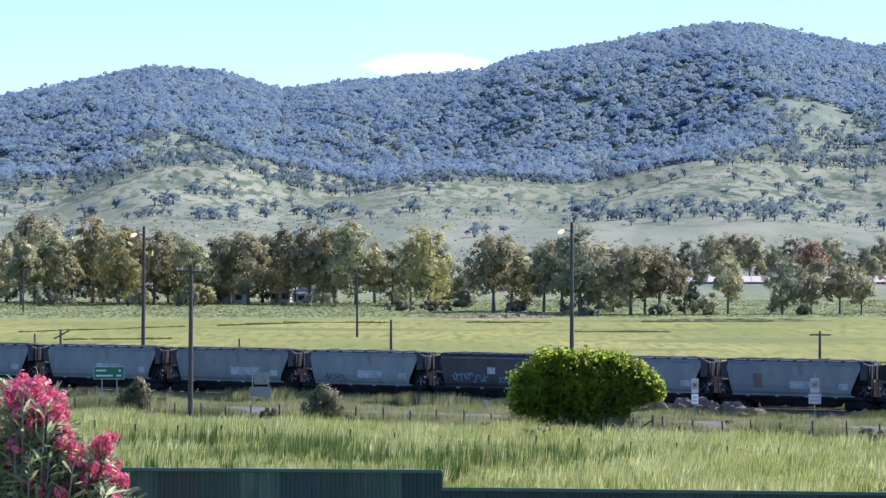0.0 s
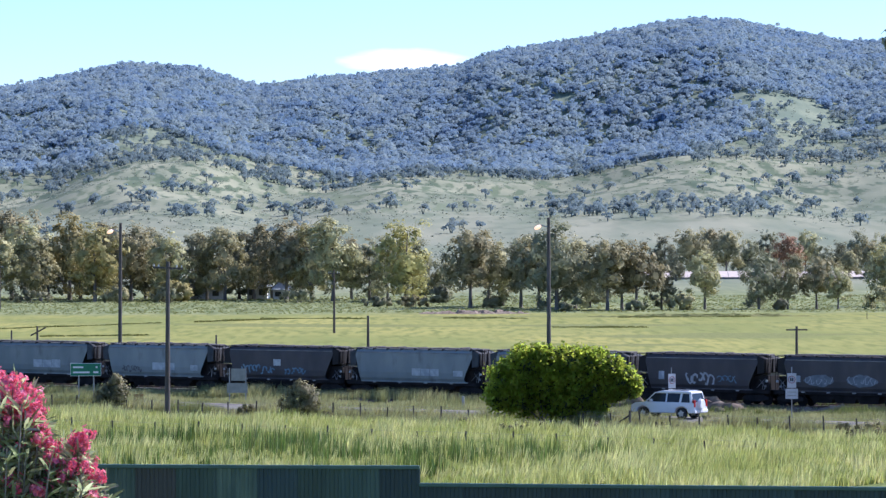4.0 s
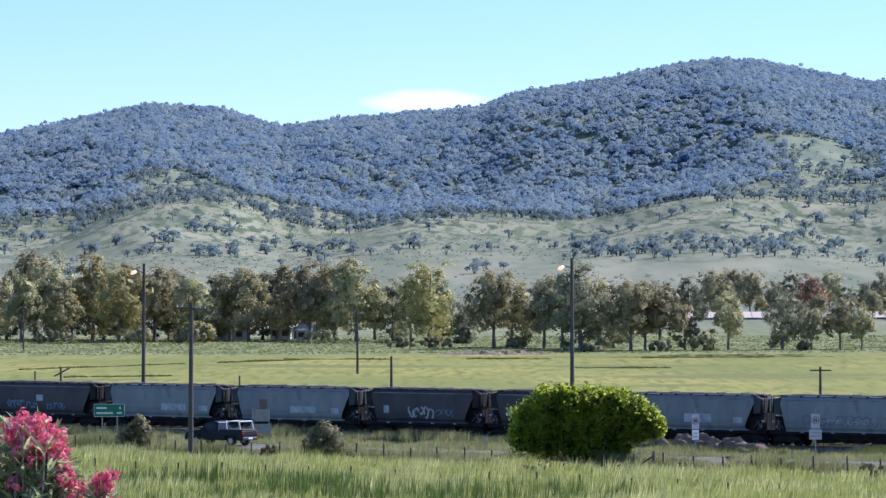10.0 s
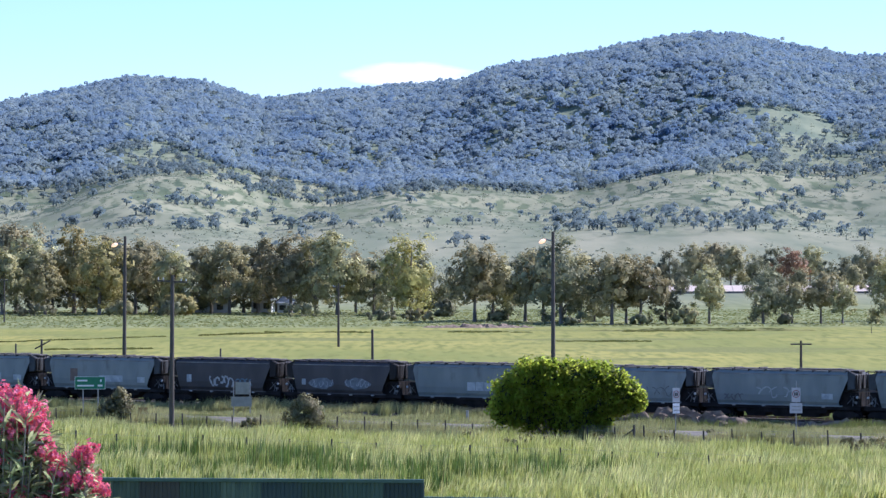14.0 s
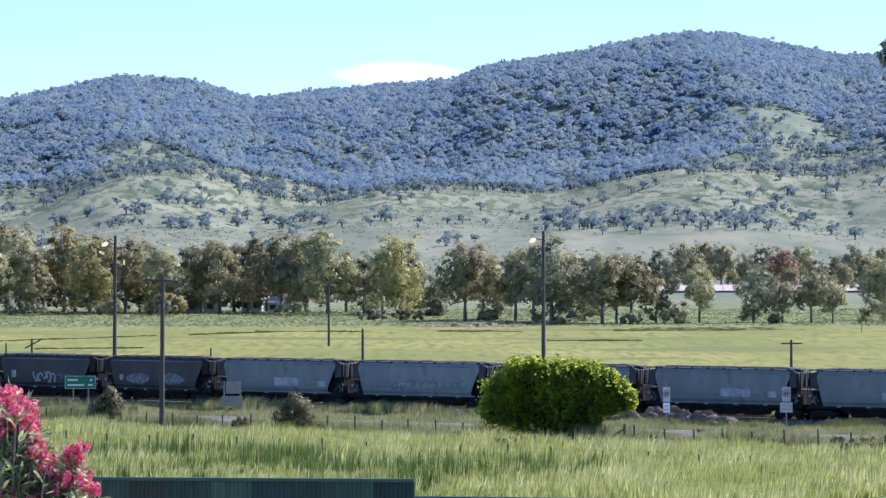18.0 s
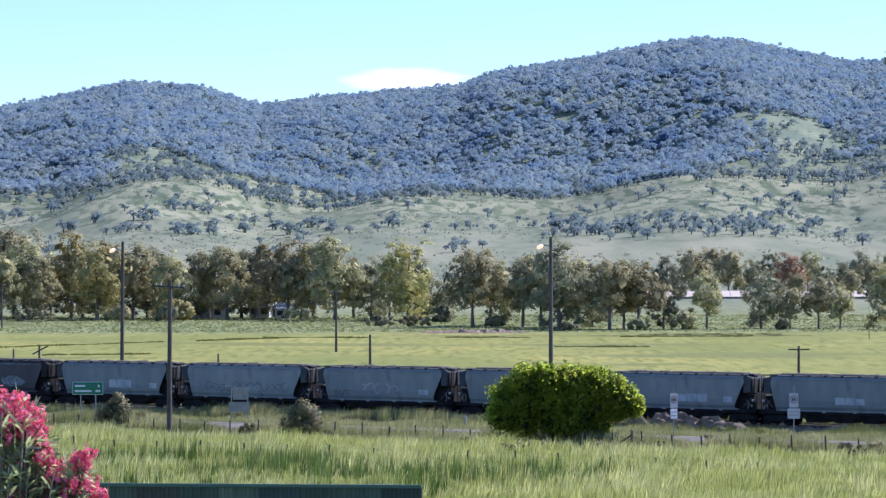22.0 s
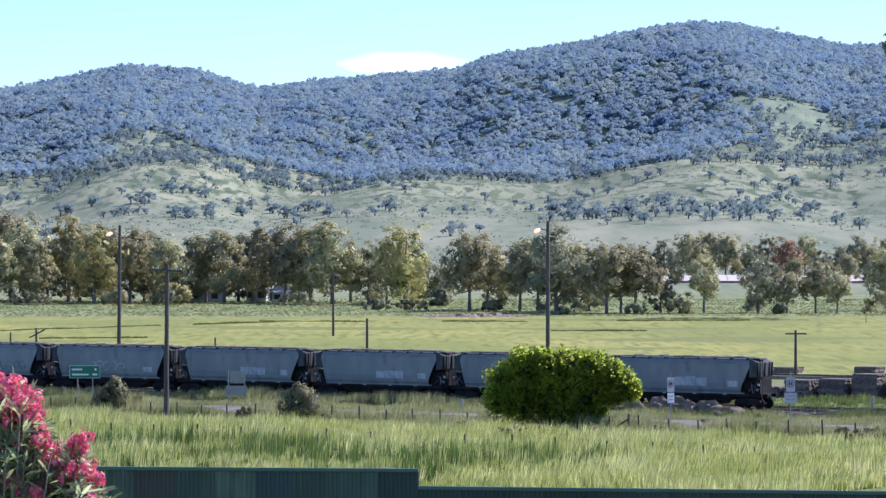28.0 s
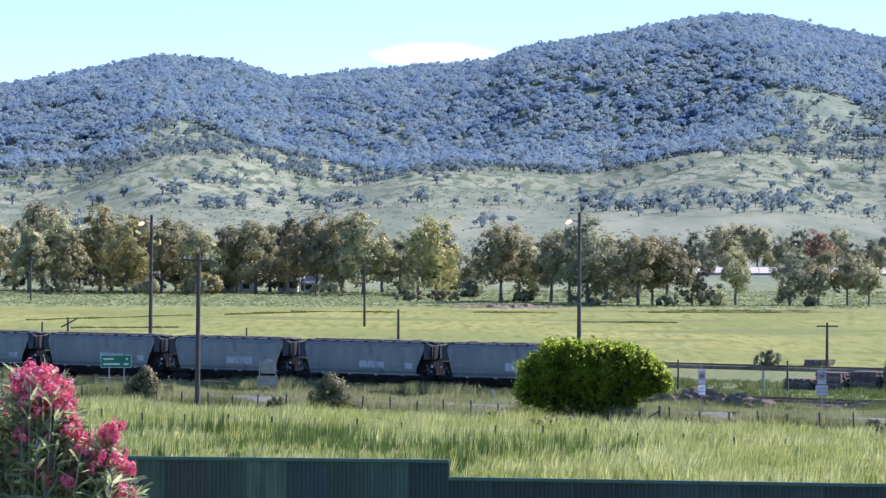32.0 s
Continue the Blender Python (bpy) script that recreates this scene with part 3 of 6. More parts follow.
    extrude_profile(bm, [(-x + 1.7, 1.22), (-x + 2.1, 0.62), (x - 2.1, 0.62), (x - 1.7, 1.22)], -1.05, 1.05)
    part("hopper_trough", bm, SOOT, w, "sooty hopper trough under the body")
    for c in (-0.2, 0.0, 0.2):
        bm = bmesh.new()
        extrude_profile(bm, [(c * long - 0.95, 0.62), (c * long - 0.75, 0.3), (c * long + 0.75, 0.3), (c * long + 0.95, 0.62)], -0.85, 0.85)
        part("discharge_chute", bm, SOOT, w)
    for i in range(4):
        c = -x + long * (0.16 + 0.22 * i)
        bm = bmesh.new()
        box(bm, c - 0.14, c + 0.14, -1.40, -1.33, 1.08, 1.17)
        part("sill_bracket", bm, STEEL, w, "pale sill bracket")
    # lettering panels, sprayed marks
    if style == "grey" or style == "grey_plain":
        a = long * rng.uniform(-0.05, 0.0)
        h = rng.uniform(0.5, 0.85)
        q = long * rng.uniform(0.065, 0.085)
        for j in range(3):
            part("lettering_panel", panel(a + j * (q + 0.06), a + j * (q + 0.06) + q, 1.72, 1.72 + h * rng.uniform(0.85, 1.0)), PATCH, w, "chalky lettering panel")
        part("number_panel", panel(long * 0.34, long * 0.34 + rng.uniform(0.7, 0.95), 1.72, 2.18), PATCH, w, "small chalky number panel")
    if style == "grey_rust":
        part("primer_patch", panel(-long * 0.30, -long * 0.23, 1.75, 2.85), TAG_RUST, w, "brown primer patch")
        part("lettering_panel", panel(-long * 0.02, long * 0.2, 1.75, 2.3), PATCH, w, "chalky lettering panel")
        part("number_panel", panel(long * 0.34, long * 0.41, 1.72, 2.2), PATCH, w)
    if style == "grey_tag":
        part("sprayed_tag", strokes(rng, -long * 0.36, -long * 0.16, 1.5, 2.05, 8, 0.09), TAG_DARK, w, "black sprayed tag")
        part("lettering_panel", panel(-long * 0.05, long * 0.17, 1.72, 2.35), PATCH, w)
        part("number_panel", panel(long * 0.33, long * 0.40, 1.72, 2.2), PATCH, w)
    if style == "grey_words":
        part("sprayed_tag", strokes(rng, -long * 0.16, long * 0.14, 1.75, 2.15, 8, 0.10), TAG_WHITE, w, "pale sprayed tag")
        part("sprayed_scrawl", strokes(rng, -long * 0.34, long * 0.40, 1.6, 2.5, 12, 0.05), TAG_DARK, w, "faint dark sprayed scrawl")
    if style == "grey_outline":
        part("sprayed_tag", strokes(rng, -long * 0.20, long * 0.14, 1.7, 2.6, 5, 0.10), TAG_WHITE, w, "pale sprayed outline")
        part("sprayed_scrawl", strokes(rng, -long * 0.42, -long * 0.26, 1.5, 2.0, 5, 0.07), TAG_DARK, w)
        part("number_panel", panel(long * 0.31, long * 0.39, 1.72, 2.15), PATCH, w)
    if style == "dark_blue":
        part("sprayed_tag", strokes(rng, -long * 0.38, -long * 0.06, 1.6, 2.35, 9, 0.12), TAG_BLUE, w, "blue sprayed tag")
        part("sprayed_tag", strokes(rng, long * 0.02, long * 0.24, 1.6, 2.2, 6, 0.11), TAG_BLUE, w, "blue sprayed tag")
        part("number_panel", panel(-long * 0.07, long * 0.0, 2.3, 2.85), PATCH, w)
    if style == "dark_white":
        part("sprayed_tag", strokes(rng, -long * 0.13, long * 0.12, 1.55, 2.5, 5, 0.15), TAG_WHITE, w, "pale sprayed tag")
        part("sprayed_scrawl", strokes(rng, long * 0.14, long * 0.34, 1.6, 2.3, 4, 0.07), TAG_BLUE, w)
        part("number_panel", panel(-long * 0.38, -long * 0.33, 1.9, 2.55), PATCH, w)
    if style == "dark_blobs":
        for c in (-0.2, 0.17):
            part("sprayed_patch", blob(rng, c * long, 2.05, long * 0.13, 0.5), material("faded grey-green sprayed fill", [(0.12, 0.14, 0.16), (0.2, 0.22, 0.24)], 3.0, 0.8), w, "faded pale sprayed fill")
            part("sprayed_tag", strokes(rng, (c - 0.12) * long, (c + 0.12) * long, 1.75, 2.45, 5, 0.05, -1.448), TAG_WHITE, w)
        part("number_panel", panel(-long * 0.40, -long * 0.36, 1.9, 2.4), PATCH, w)
    return w


wheelsets = []
# where each wagon's far and near end stand along the track at the start, and its look
CUTS = [-57.0, -42.4, -28.0, -13.7, -0.5, 12.6, 26.5, 40.5, 52.9, 65.2, 79.1, 93.4, 107.6, 121.9, 135.8, 150.3, 165.0]
LOOKS = ["grey", "grey", "grey", "grey_tag", "dark_blue", "grey", "grey_rust", "dark_white", "dark_blobs", "grey", "grey_words", "grey_outline", "grey", "grey", "grey", "grey"]
wagons = []
for i, look_of in enumerate(LOOKS):
    wagons.append(((CUTS[i] + CUTS[i + 1]) / 2, wagon(CUTS[i + 1] - CUTS[i], 40 + i, look_of)))

# ---- trees ----
def tube(verts, faces, pts, radii, seg=7):
    base = len(verts)
    for (p, r) in zip(pts, radii):
        for k in range(seg):
            a = k * 2 * math.pi / seg
            verts.append((p[0] + r * math.cos(a), p[1] + r * math.sin(a), p[2]))
    for i in range(len(pts) - 1):
        for k in range(seg):
            faces.append((base + i * seg + k, base + i * seg + (k + 1) % seg, base + (i + 1) * seg + (k + 1) % seg, base + (i + 1) * seg + k))


def tree_meshes(seed, tall, wide, clear, clumps, leaves, leaf, leaf_mat, lobes=5, squash=0.75):
    """A trunk with limbs, and a crown of leaf clumps hung on the limbs' ends."""
    rng = np.random.RandomState(seed)
    verts, faces = [], []
    r0 = tall * 0.022
    bend = rng.uniform(-0.03, 0.03, 2) * tall
    spine = [(bend[0] * k * k, bend[1] * k * k, tall * k * 0.85) for k in (0, 0.15, 0.35, 0.6, 0.85, 1.0)]
    tube(verts, faces, [(0, 0, -0.4)] + spine, [r0 * 1.5, r0 * 1.25, r0, r0 * 0.8, r0 * 0.55, r0 * 0.3, r0 * 0.1])
    ends = []
    for i in range(lobes):
        a = i * 2.4 + rng.uniform(-0.4, 0.4)
        k = rng.uniform(clear * 0.8, 0.75)
        h0 = tall * k * 0.85
        out = wide * 0.5 * rng.uniform(0.35, 0.72) * (1.15 - 0.5 * k)
        h1 = min(tall * 0.9, h0 + tall * rng.uniform(0.12, 0.3))
        p0 = (bend[0] * k * k, bend[1] * k * k, h0)
        p1 = (p0[0] + out * math.cos(a) * 0.5, p0[1] + out * math.sin(a) * 0.5, h0 + (h1 - h0) * 0.6)
        p2 = (p0[0] + out * math.cos(a), p0[1] + out * math.sin(a), h1)
        tube(verts, faces, [p0, p1, p2], [r0 * 0.5, r0 * 0.35, r0 * 0.12], 5)
        ends.append((p2, wide * rng.uniform(0.2, 0.3)))
    ends.append(((bend[0], bend[1], tall * 0.86), wide * 0.24))
    centres, outs, hearts = [], [], []
    axis = np.array((bend[0] * 0.5, bend[1] * 0.5, tall * 0.5))
    each = leaves // clumps
    for i in range(clumps):
        e, er = ends[i % len(ends)]
        o = rng.normal(size=3)
        o /= np.linalg.norm(o)
        c = np.array(e) + o * er * rng.uniform(0.2, 1.25) * np.array([1, 1, 1.0])
        if i % 3 == 0:
            c[2] = tall * rng.uniform(clear, 0.6)
        c[2] = max(c[2], tall * clear)
        cr = wide * rng.uniform(0.07, 0.14)
        hearts.append(c)
        q = rng.normal(size=(each, 3))
        q /= np.linalg.norm(q, axis=1)[:, None]
        q *= (cr * rng.uniform(0.05, 1.25, each) ** 0.6)[:, None]
        q[:, 2] *= squash
        centres.append(c + q)
        outs.append(q / cr + 0.9 * (c - axis) / wide + np.array((0, 0, 0.25)))
    cen, outs = np.concatenate(centres), np.concatenate(outs)
    low = cen[:, 2] < tall
    v, f = quads(cen[low], rng, leaf, outs[low], 1.8, 0.5)
    soft = np.repeat(outs[low], 4, 0)
    # the dense twiggy inside of each clump
    inner = np.array(hearts)[np.array(hearts)[:, 2] < tall * 0.95]
    inner = np.repeat(inner, 2, 0)
    inner = inner + rng.normal(size=inner.shape) * wide * 0.035
    v2, f2 = quads(inner, rng, wide * 0.10, inner - axis, 1.2, 0.4)
    soft = np.concatenate([soft, np.repeat((inner - axis) / wide, 4, 0)])
    v, f = np.concatenate([v, v2]), np.concatenate([f, f2 + len(v)])
    soft /= np.maximum(np.linalg.norm(soft, axis=1), 1e-6)[:, None]
    return mesh_of("trunk", verts, faces, GUM_BARK, smooth=True), mesh_fast("crown", v, f, leaf_mat, True, soft)


def plant(name, label, category, meshes, m, group=""):
    t = thing(name, label, category, m, group)
    put("trunk", meshes[0], t)
    put("crown", meshes[1], t)
    return t


GUMS = [tree_meshes(100 + i, 18, w, c, 140, 7200, 0.34, GUM_LEAF, n) for i, (w, c, n) in enumerate([(13, 0.16, 7), (14.5, 0.22, 8), (11, 0.12, 6), (15.5, 0.26, 9), (13, 0.1, 7)])]
PALES = [tree_meshes(200 + i, 18, w, 0.08, 130, 7000, 0.34, GUM_PALE, 7) for i, w in enumerate((11.5, 13.5))]
DARKS = [tree_meshes(300 + i, 18, w, c, 130, 7000, 0.34, DARK_LEAF, 7) for i, (w, c) in enumerate(((14.5, 0.05), (12, 0.08)))]
TALLS = [tree_meshes(250 + i, 18, w, c, 120, 6600, 0.34, GUM_LEAF, 6) for i, (w, c) in enumerate(((14, 0.26), (16, 0.32), (12.5, 0.24)))]
RUSSET = tree_meshes(400, 18, 15, 0.25, 120, 6400, 0.31, RED_LEAF, 7)


def spot(u, y):
    """A place y metres ahead, u thousandths of that to the right."""
    return u * y / 1000.0, y


# how far to the right (thousandths of the distance), how far off, height, kind
GUM_ROW = [(-117, 770, 14, "g0"), (-113, 810, 20, "g1"), (-105, 775, 14, "g2"), (-97, 790, 19.5, "p0"), (-90, 770, 17, "p1"), (-80, 785, 17, "g3"), (-69, 780, 15, "g4"), (-63, 800, 15.5, "d1"), (-54, 785, 16, "g1"), (-46, 800, 17, "g0"),
           (-37, 785, 17.5, "g3"), (-30, 780, 17, "g2"), (-24, 770, 18.5, "g0"), (-14, 775, 12.5, "d1"), (-9, 790, 14, "g2"), (-4, 760, 17.5, "p1"), (0, 770, 14, "d0"), (7, 775, 9, "g4"), (14, 690, 15.5, "t0"), (19, 700, 13, "t1"),
           (28, 690, 14, "t2"), (38, 672, 17.5, "d0"), (47, 690, 13, "d1"), (52, 665, 13.5, "t0"), (60, 668, 13, "t1"), (67, 672, 8.5, "d1"), (79, 672, 11, "t2"), (94, 672, 10.5, "d0"), (102, 672, 8, "t0"), (110, 676, 10, "t1"),
           (116, 672, 8, "t2"), (130, 700, 12.5, "t0"), (137, 690, 11, "d0"), (-127, 780, 16, "g1"), (-135, 790, 17, "p0"), (75, 1080, 15, "g3"), (85, 1110, 14, "g1"), (91, 1120, 12, "d0"), (102, 1085, 13.5, "r"), (68, 1150, 13, "d0"),
           (80, 1165, 14, "g1"), (96, 1160, 13, "d1"), (107, 1170, 13, "g3"), (121, 1165, 14, "d0"), (130, 1150, 13, "g1"), (138, 1130, 14, "d1"), (111, 1140, 9.5, "d1"), (117, 1120, 11, "d0"), (124, 1130, 11, "g3"), (-121, 800, 15, "d1"),
           (-109, 800, 17, "g3"), (-94, 805, 16, "d1"), (-86, 800, 17.5, "g0"), (-73, 795, 16, "d0"), (-59, 790, 15, "g0"), (-50, 805, 16, "d1"), (-33, 800, 15, "d1"), (23, 705, 12, "d1"), (33, 690, 14, "t1"), (43, 680, 14, "t2"),
           (56, 672, 12, "t0"), (-103, 800, 15, "d0"), (-76, 805, 16, "g2"), (-41, 810, 15, "d0"), (-19, 800, 14, "g3"), (97, 1030, 9, "d0"), (104, 1035, 8, "g3"), (112, 1030, 8, "d1"), (119, 1035, 8.5, "g1"), (126, 1040, 8, "d0"),
           (71, 1030, 8, "d0")]
KINDS = {**{"t%d" % i: (m, "olive-green gum tree with a bare trunk and a spreading crown") for i, m in enumerate(TALLS)}, **{"g%d" % i: (m, "olive-green gum tree with a loose crown") for i, m in enumerate(GUMS)}, **{"p%d" % i: (m, "pale yellow-green gum tree with a tall crown") for i, m in enumerate(PALES)},
         **{"d%d" % i: (m, "dark green tree with a dense crown") for i, m in enumerate(DARKS)}, "r": (RUSSET, "russet-brown tree with a rounded crown")}
for u, y, tall, kind in GUM_ROW:
    x, y = spot(u, y)
    plant("gum_tree", KINDS[kind][1], "tree", KINDS[kind][0], on_ground(x, y, random.uniform(0, 360), 0.0, tall / 18.0), "trees along the paddock")

# ---- house, sheds and bushes at the trees ----
WALL = material("white weatherboard", [(0.62, 0.62, 0.60), (0.74, 0.74, 0.72)], 1.2, 0.7, bump=0.004)
CONCRETE_DARK = material("stained concrete", [(0.16, 0.15, 0.14), (0.24, 0.23, 0.21)], 1.0, 0.9)
PLASTIC_SHEET = material("white plastic sheeting", [(0.528, 0.44, 0.368), (0.608, 0.52, 0.44)], 0.8, 0.9)
ROOF_GREY = material("grey iron roof", [(0.22, 0.23, 0.24), (0.32, 0.33, 0.34)], 1.0, 0.5, stretch=(8, 0.5, 1))
ROOF_LIGHT = material("pale iron roof", [(0.50, 0.53, 0.56), (0.62, 0.65, 0.68)], 1.0, 0.4, stretch=(8, 0.5, 1))
GLASS = material("dark window glass", [(0.02, 0.025, 0.03), (0.03, 0.035, 0.04)], 3.0, 0.12)
GLASS.node_tree.nodes["Principled BSDF"].inputs["Specular IOR Level"].default_value = 0.3


def house(x, y, turn, long, deep, wall_h, rise, roof_mat, label):
    h = thing("house", label, "house", on_ground(x, y, turn, 0.05))
    bm = bmesh.new()
    box(bm, -long / 2, long / 2, -deep / 2, deep / 2, 0, wall_h)
    part("wall", bm, WALL, h)
    bm = bmesh.new()
    a, b = long / 2 + 0.5, deep / 2 + 0.5
    v = [bm.verts.new(p) for p in ((-a, -b, wall_h), (a, -b, wall_h), (a, b, wall_h), (-a, b, wall_h), (-a + rise, 0, wall_h + rise), (a - rise, 0, wall_h + rise))]
    for q in ((0, 1, 5, 4), (2, 3, 4, 5), (1, 2, 5), (3, 0, 4), (3, 2, 1, 0)):
        bm.faces.new([v[i] for i in q])
    part("roof", bm, roof_mat, h)
    n = max(2, int(long / 4))
    for i in range(n):
        c = -long / 2 + long * (i + 0.5) / n
        bm = bmesh.new()
        box(bm, c - 0.7, c + 0.7, -deep / 2 - 0.05, -deep / 2 + 0.03, wall_h * 0.32, wall_h * 0.8)
        part("window", bm, GLASS, h)
    return h


house(-48, 803, 8, 9, 7, 2.4, 1.6, ROOF_GREY, "low white house with a grey iron roof among gum trees")
house(-36, 806, -6, 4.5, 5, 2.8, 2.2, ROOF_LIGHT, "small white shed with a pale iron roof")
house(-30.5, 800, 4, 4, 4, 2.2, 1.5, ROOF_LIGHT, "small shed with a blue-grey iron roof")


def long_shed():
    """A long white shed, shaped as low-sloped sheets to catch sunlight, with dark bands."""
    h = thing("long_white_shed", "long low white shed drawn as sloping sheets with dark bands", "bunker", on_ground(98.5, 1058, -2, 0.1))
    for i in range(30):
        x = -44 + i * 3.0
        bm = bmesh.new()
        k = 0.10 if 8 < i < 17 else 0.03
        box(bm, x + k, x + 3.0 - k, 0, 8.0, -0.05, 0.0, pose(0, -3, 0.7, 12, 0, 0))
        part("sheet", bm, PLASTIC_SHEET, h)
    bm = bmesh.new()
    box(bm, -44.2, 46.2, 0, 8.0, -0.14, -0.06, pose(0, -3, 0.7, 12, 0, 0))
    part("dark_undersheet", bm, CONCRETE_DARK, h)
    bm = bmesh.new()
    box(bm, -44.2, 46.2, -2.9, -2.6, -0.2, 0.58)
    box(bm, -44.2, 46.2, 4.4, 4.7, -0.2, 2.05)
    part("wall", bm, CONCRETE_DARK, h)


long_shed()


SHADE_LEAF = material("shade-dark inner leaf", [(0.02, 0.033, 0.01), (0.04, 0.06, 0.016)], 0.8, 0.8)


def shrub(name, label, x, y, wide, tall, seed, leaves, leaf, mat, lobes=None, depth=0.8, trunk=0.06):
    """A bush: short stems and a crown of leaf clumps over a few lobes."""
    rng = np.random.RandomState(seed)
    t = thing(name, label, "bush", on_ground(x, y))
    lobes = lobes or [(0, 0, tall * 0.52, wide * 0.42, tall * 0.45), (-wide * 0.22, 0.1, tall * 0.42, wide * 0.3, tall * 0.38), (wide * 0.22, -0.1, tall * 0.45, wide * 0.3, tall * 0.4), (wide * 0.05, 0, tall * 0.72, wide * 0.28, tall * 0.28)]
    verts, faces = [], []
    for lx, ly, lz, rx, rz in lobes:
        tube(verts, faces, [(lx * 0.15, ly * 0.15, -0.3), (lx * 0.5, ly * 0.5, lz * 0.5), (lx, ly, lz)], [trunk, trunk * 0.7, trunk * 0.3], 6)
    put("branchwork", mesh_of("branchwork", verts, faces, BARK, smooth=True), t)
    centres, outs = [], []
    per = 40 if wide > 11 else 90
    for i in range(leaves // per):
        lx, ly, lz, rx, rz = lobes[i % len(lobes)]
        o = rng.normal(size=3)
        o /= np.linalg.norm(o)
        c = np.array((lx, ly, lz)) + o * np.array((rx, rx * depth, rz)) * rng.uniform(0.66, 1.0)
        q = rng.normal(size=(per, 3)) * min(rx, rz) * 0.2
        centres.append(c + q)
        outs.append(q / (min(rx, rz) * 0.12) * 0.5 + 1.4 * o + np.array((0, 0, 0.2)))
    cen, outs = np.concatenate(centres), np.concatenate(outs)
    high = cen[:, 2] > 0.12
    v, f = quads(cen[high], rng, leaf, outs[high], loose=1.0 if wide > 11 else 0.5)
    soft = outs[high] / 1.6 + 0.8 * (cen[high] - np.array((0, 0, tall * 0.4))) / np.array((wide, wide, tall)) * 2
    soft = np.repeat(soft / np.linalg.norm(soft, axis=1)[:, None], 4, 0)
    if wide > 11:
        # the close-grown inside of the bush, its shade put into the leaf colour
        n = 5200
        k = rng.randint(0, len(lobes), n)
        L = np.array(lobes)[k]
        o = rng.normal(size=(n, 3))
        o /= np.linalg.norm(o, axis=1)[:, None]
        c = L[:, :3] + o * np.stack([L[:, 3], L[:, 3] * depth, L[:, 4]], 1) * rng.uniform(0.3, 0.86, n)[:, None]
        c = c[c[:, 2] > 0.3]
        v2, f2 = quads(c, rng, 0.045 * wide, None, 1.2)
        put("shaded_core", mesh_fast("shaded_core", v2, f2, SHADE_LEAF), t)
    put("crown", mesh_fast("crown", v, f, mat, wide <= 11, soft if wide <= 11 else None), t)
    return t


shrub("broad_bush", "broad bright green leafy bush beside the road", 9.9, 259.5, 12, 5.8, 5, 52000, 0.18, BUSH_LEAF,
      [(-3.3, 0.2, 3.2, 1.6, 1.65), (-3.9, 0.1, 2.2, 1.2, 1.1), (-2.2, -0.3, 4.48, 1.5, 1.25), (-0.9, -0.8, 4.78, 1.2, 1.05), (0.6, -0.7, 4.63, 1.3, 1.1), (2.0, -0.4, 4.53, 1.3, 1.1), (3.2, -0.1, 4.28, 1.3, 1.1), (4.3, 0.0, 3.45, 1.25, 1.0), (5.2, 0.1, 2.9, 0.9, 0.75),
       (-2.4, 0.0, 2.4, 1.6, 1.5), (0.1, 0.1, 2.0, 1.7, 1.75), (1.4, 0.2, 2.2, 1.4, 1.5), (2.6, 0.3, 2.8, 1.5, 1.2), (4.0, 0.2, 2.5, 1.0, 0.7), (-0.6, -0.9, 3.4, 1.2, 1.1), (-2.6, -0.6, 3.3, 1.1, 1.0), (1.0, -0.8, 3.4, 1.1, 1.0), (2.9, 0.1, 1.7, 0.7, 0.9)], 0.9, 0.12)
shrub("roadside_shrub", "rounded grey-green shrub beside the road sign", -24.1, 282, 2.9, 3.1, 6, 8100, 0.11, SHRUB_LEAF, [(0, 0, 1.2, 1.1, 1.0), (0.1, 0, 2.1, 0.8, 0.8), (-0.5, 0, 1.1, 0.85, 0.85), (0.5, 0.1, 1.5, 0.8, 0.9), (0.25, 0, 2.6, 0.45, 0.45)])
shrub("roadside_shrub", "rounded grey-green shrub at the wire fence", -9.0, 271, 3.3, 3.0, 7, 8100, 0.11, SHRUB_LEAF, [(0, 0, 1.2, 1.3, 1.0), (0.15, 0, 2.0, 0.9, 0.75), (-0.7, 0, 1.1, 0.85, 0.9), (0.7, 0.1, 1.3, 0.85, 1.0), (0.0, 0, 2.4, 0.6, 0.5)])
shrub("low_shrub", "low dark scrubby shrub in the verge", -13.2, 274, 1.3, 1.3, 8, 1100, 0.10, SHRUB_LEAF)
shrub("low_shrub", "light green shrub at the foot of the gum trees", -53, 765, 10, 4.4, 9, 5200, 0.4, GUM_PALE)
shrub("low_shrub", "dark shrub beyond the railway", 31.6, 359, 2.6, 1.9, 10, 2000, 0.14, DARK_LEAF)
for i, (u, y, w, t) in enumerate(((-2, 700, 7, 2.4), (-12, 705, 8, 2.2), (40, 655, 3, 1.6), (73, 665, 5, 3.0), (100, 660, 2.5, 2.0), (60, 662, 4, 2.0), (20, 690, 4, 2.0), (5, 745, 6, 3.5), (-33, 750, 8, 3.0), (-84, 755, 7, 3.5), (-108, 757, 9, 3.0), (-70, 756, 7, 3.2), (130, 668, 9, 5))):
    shrub("paddock_shrub", "dark green shrub at the edge of the paddock", u * y / 1000, y, w, t, 20 + i, 2200, 0.32, DARK_LEAF if i % 3 else GUM_LEAF)
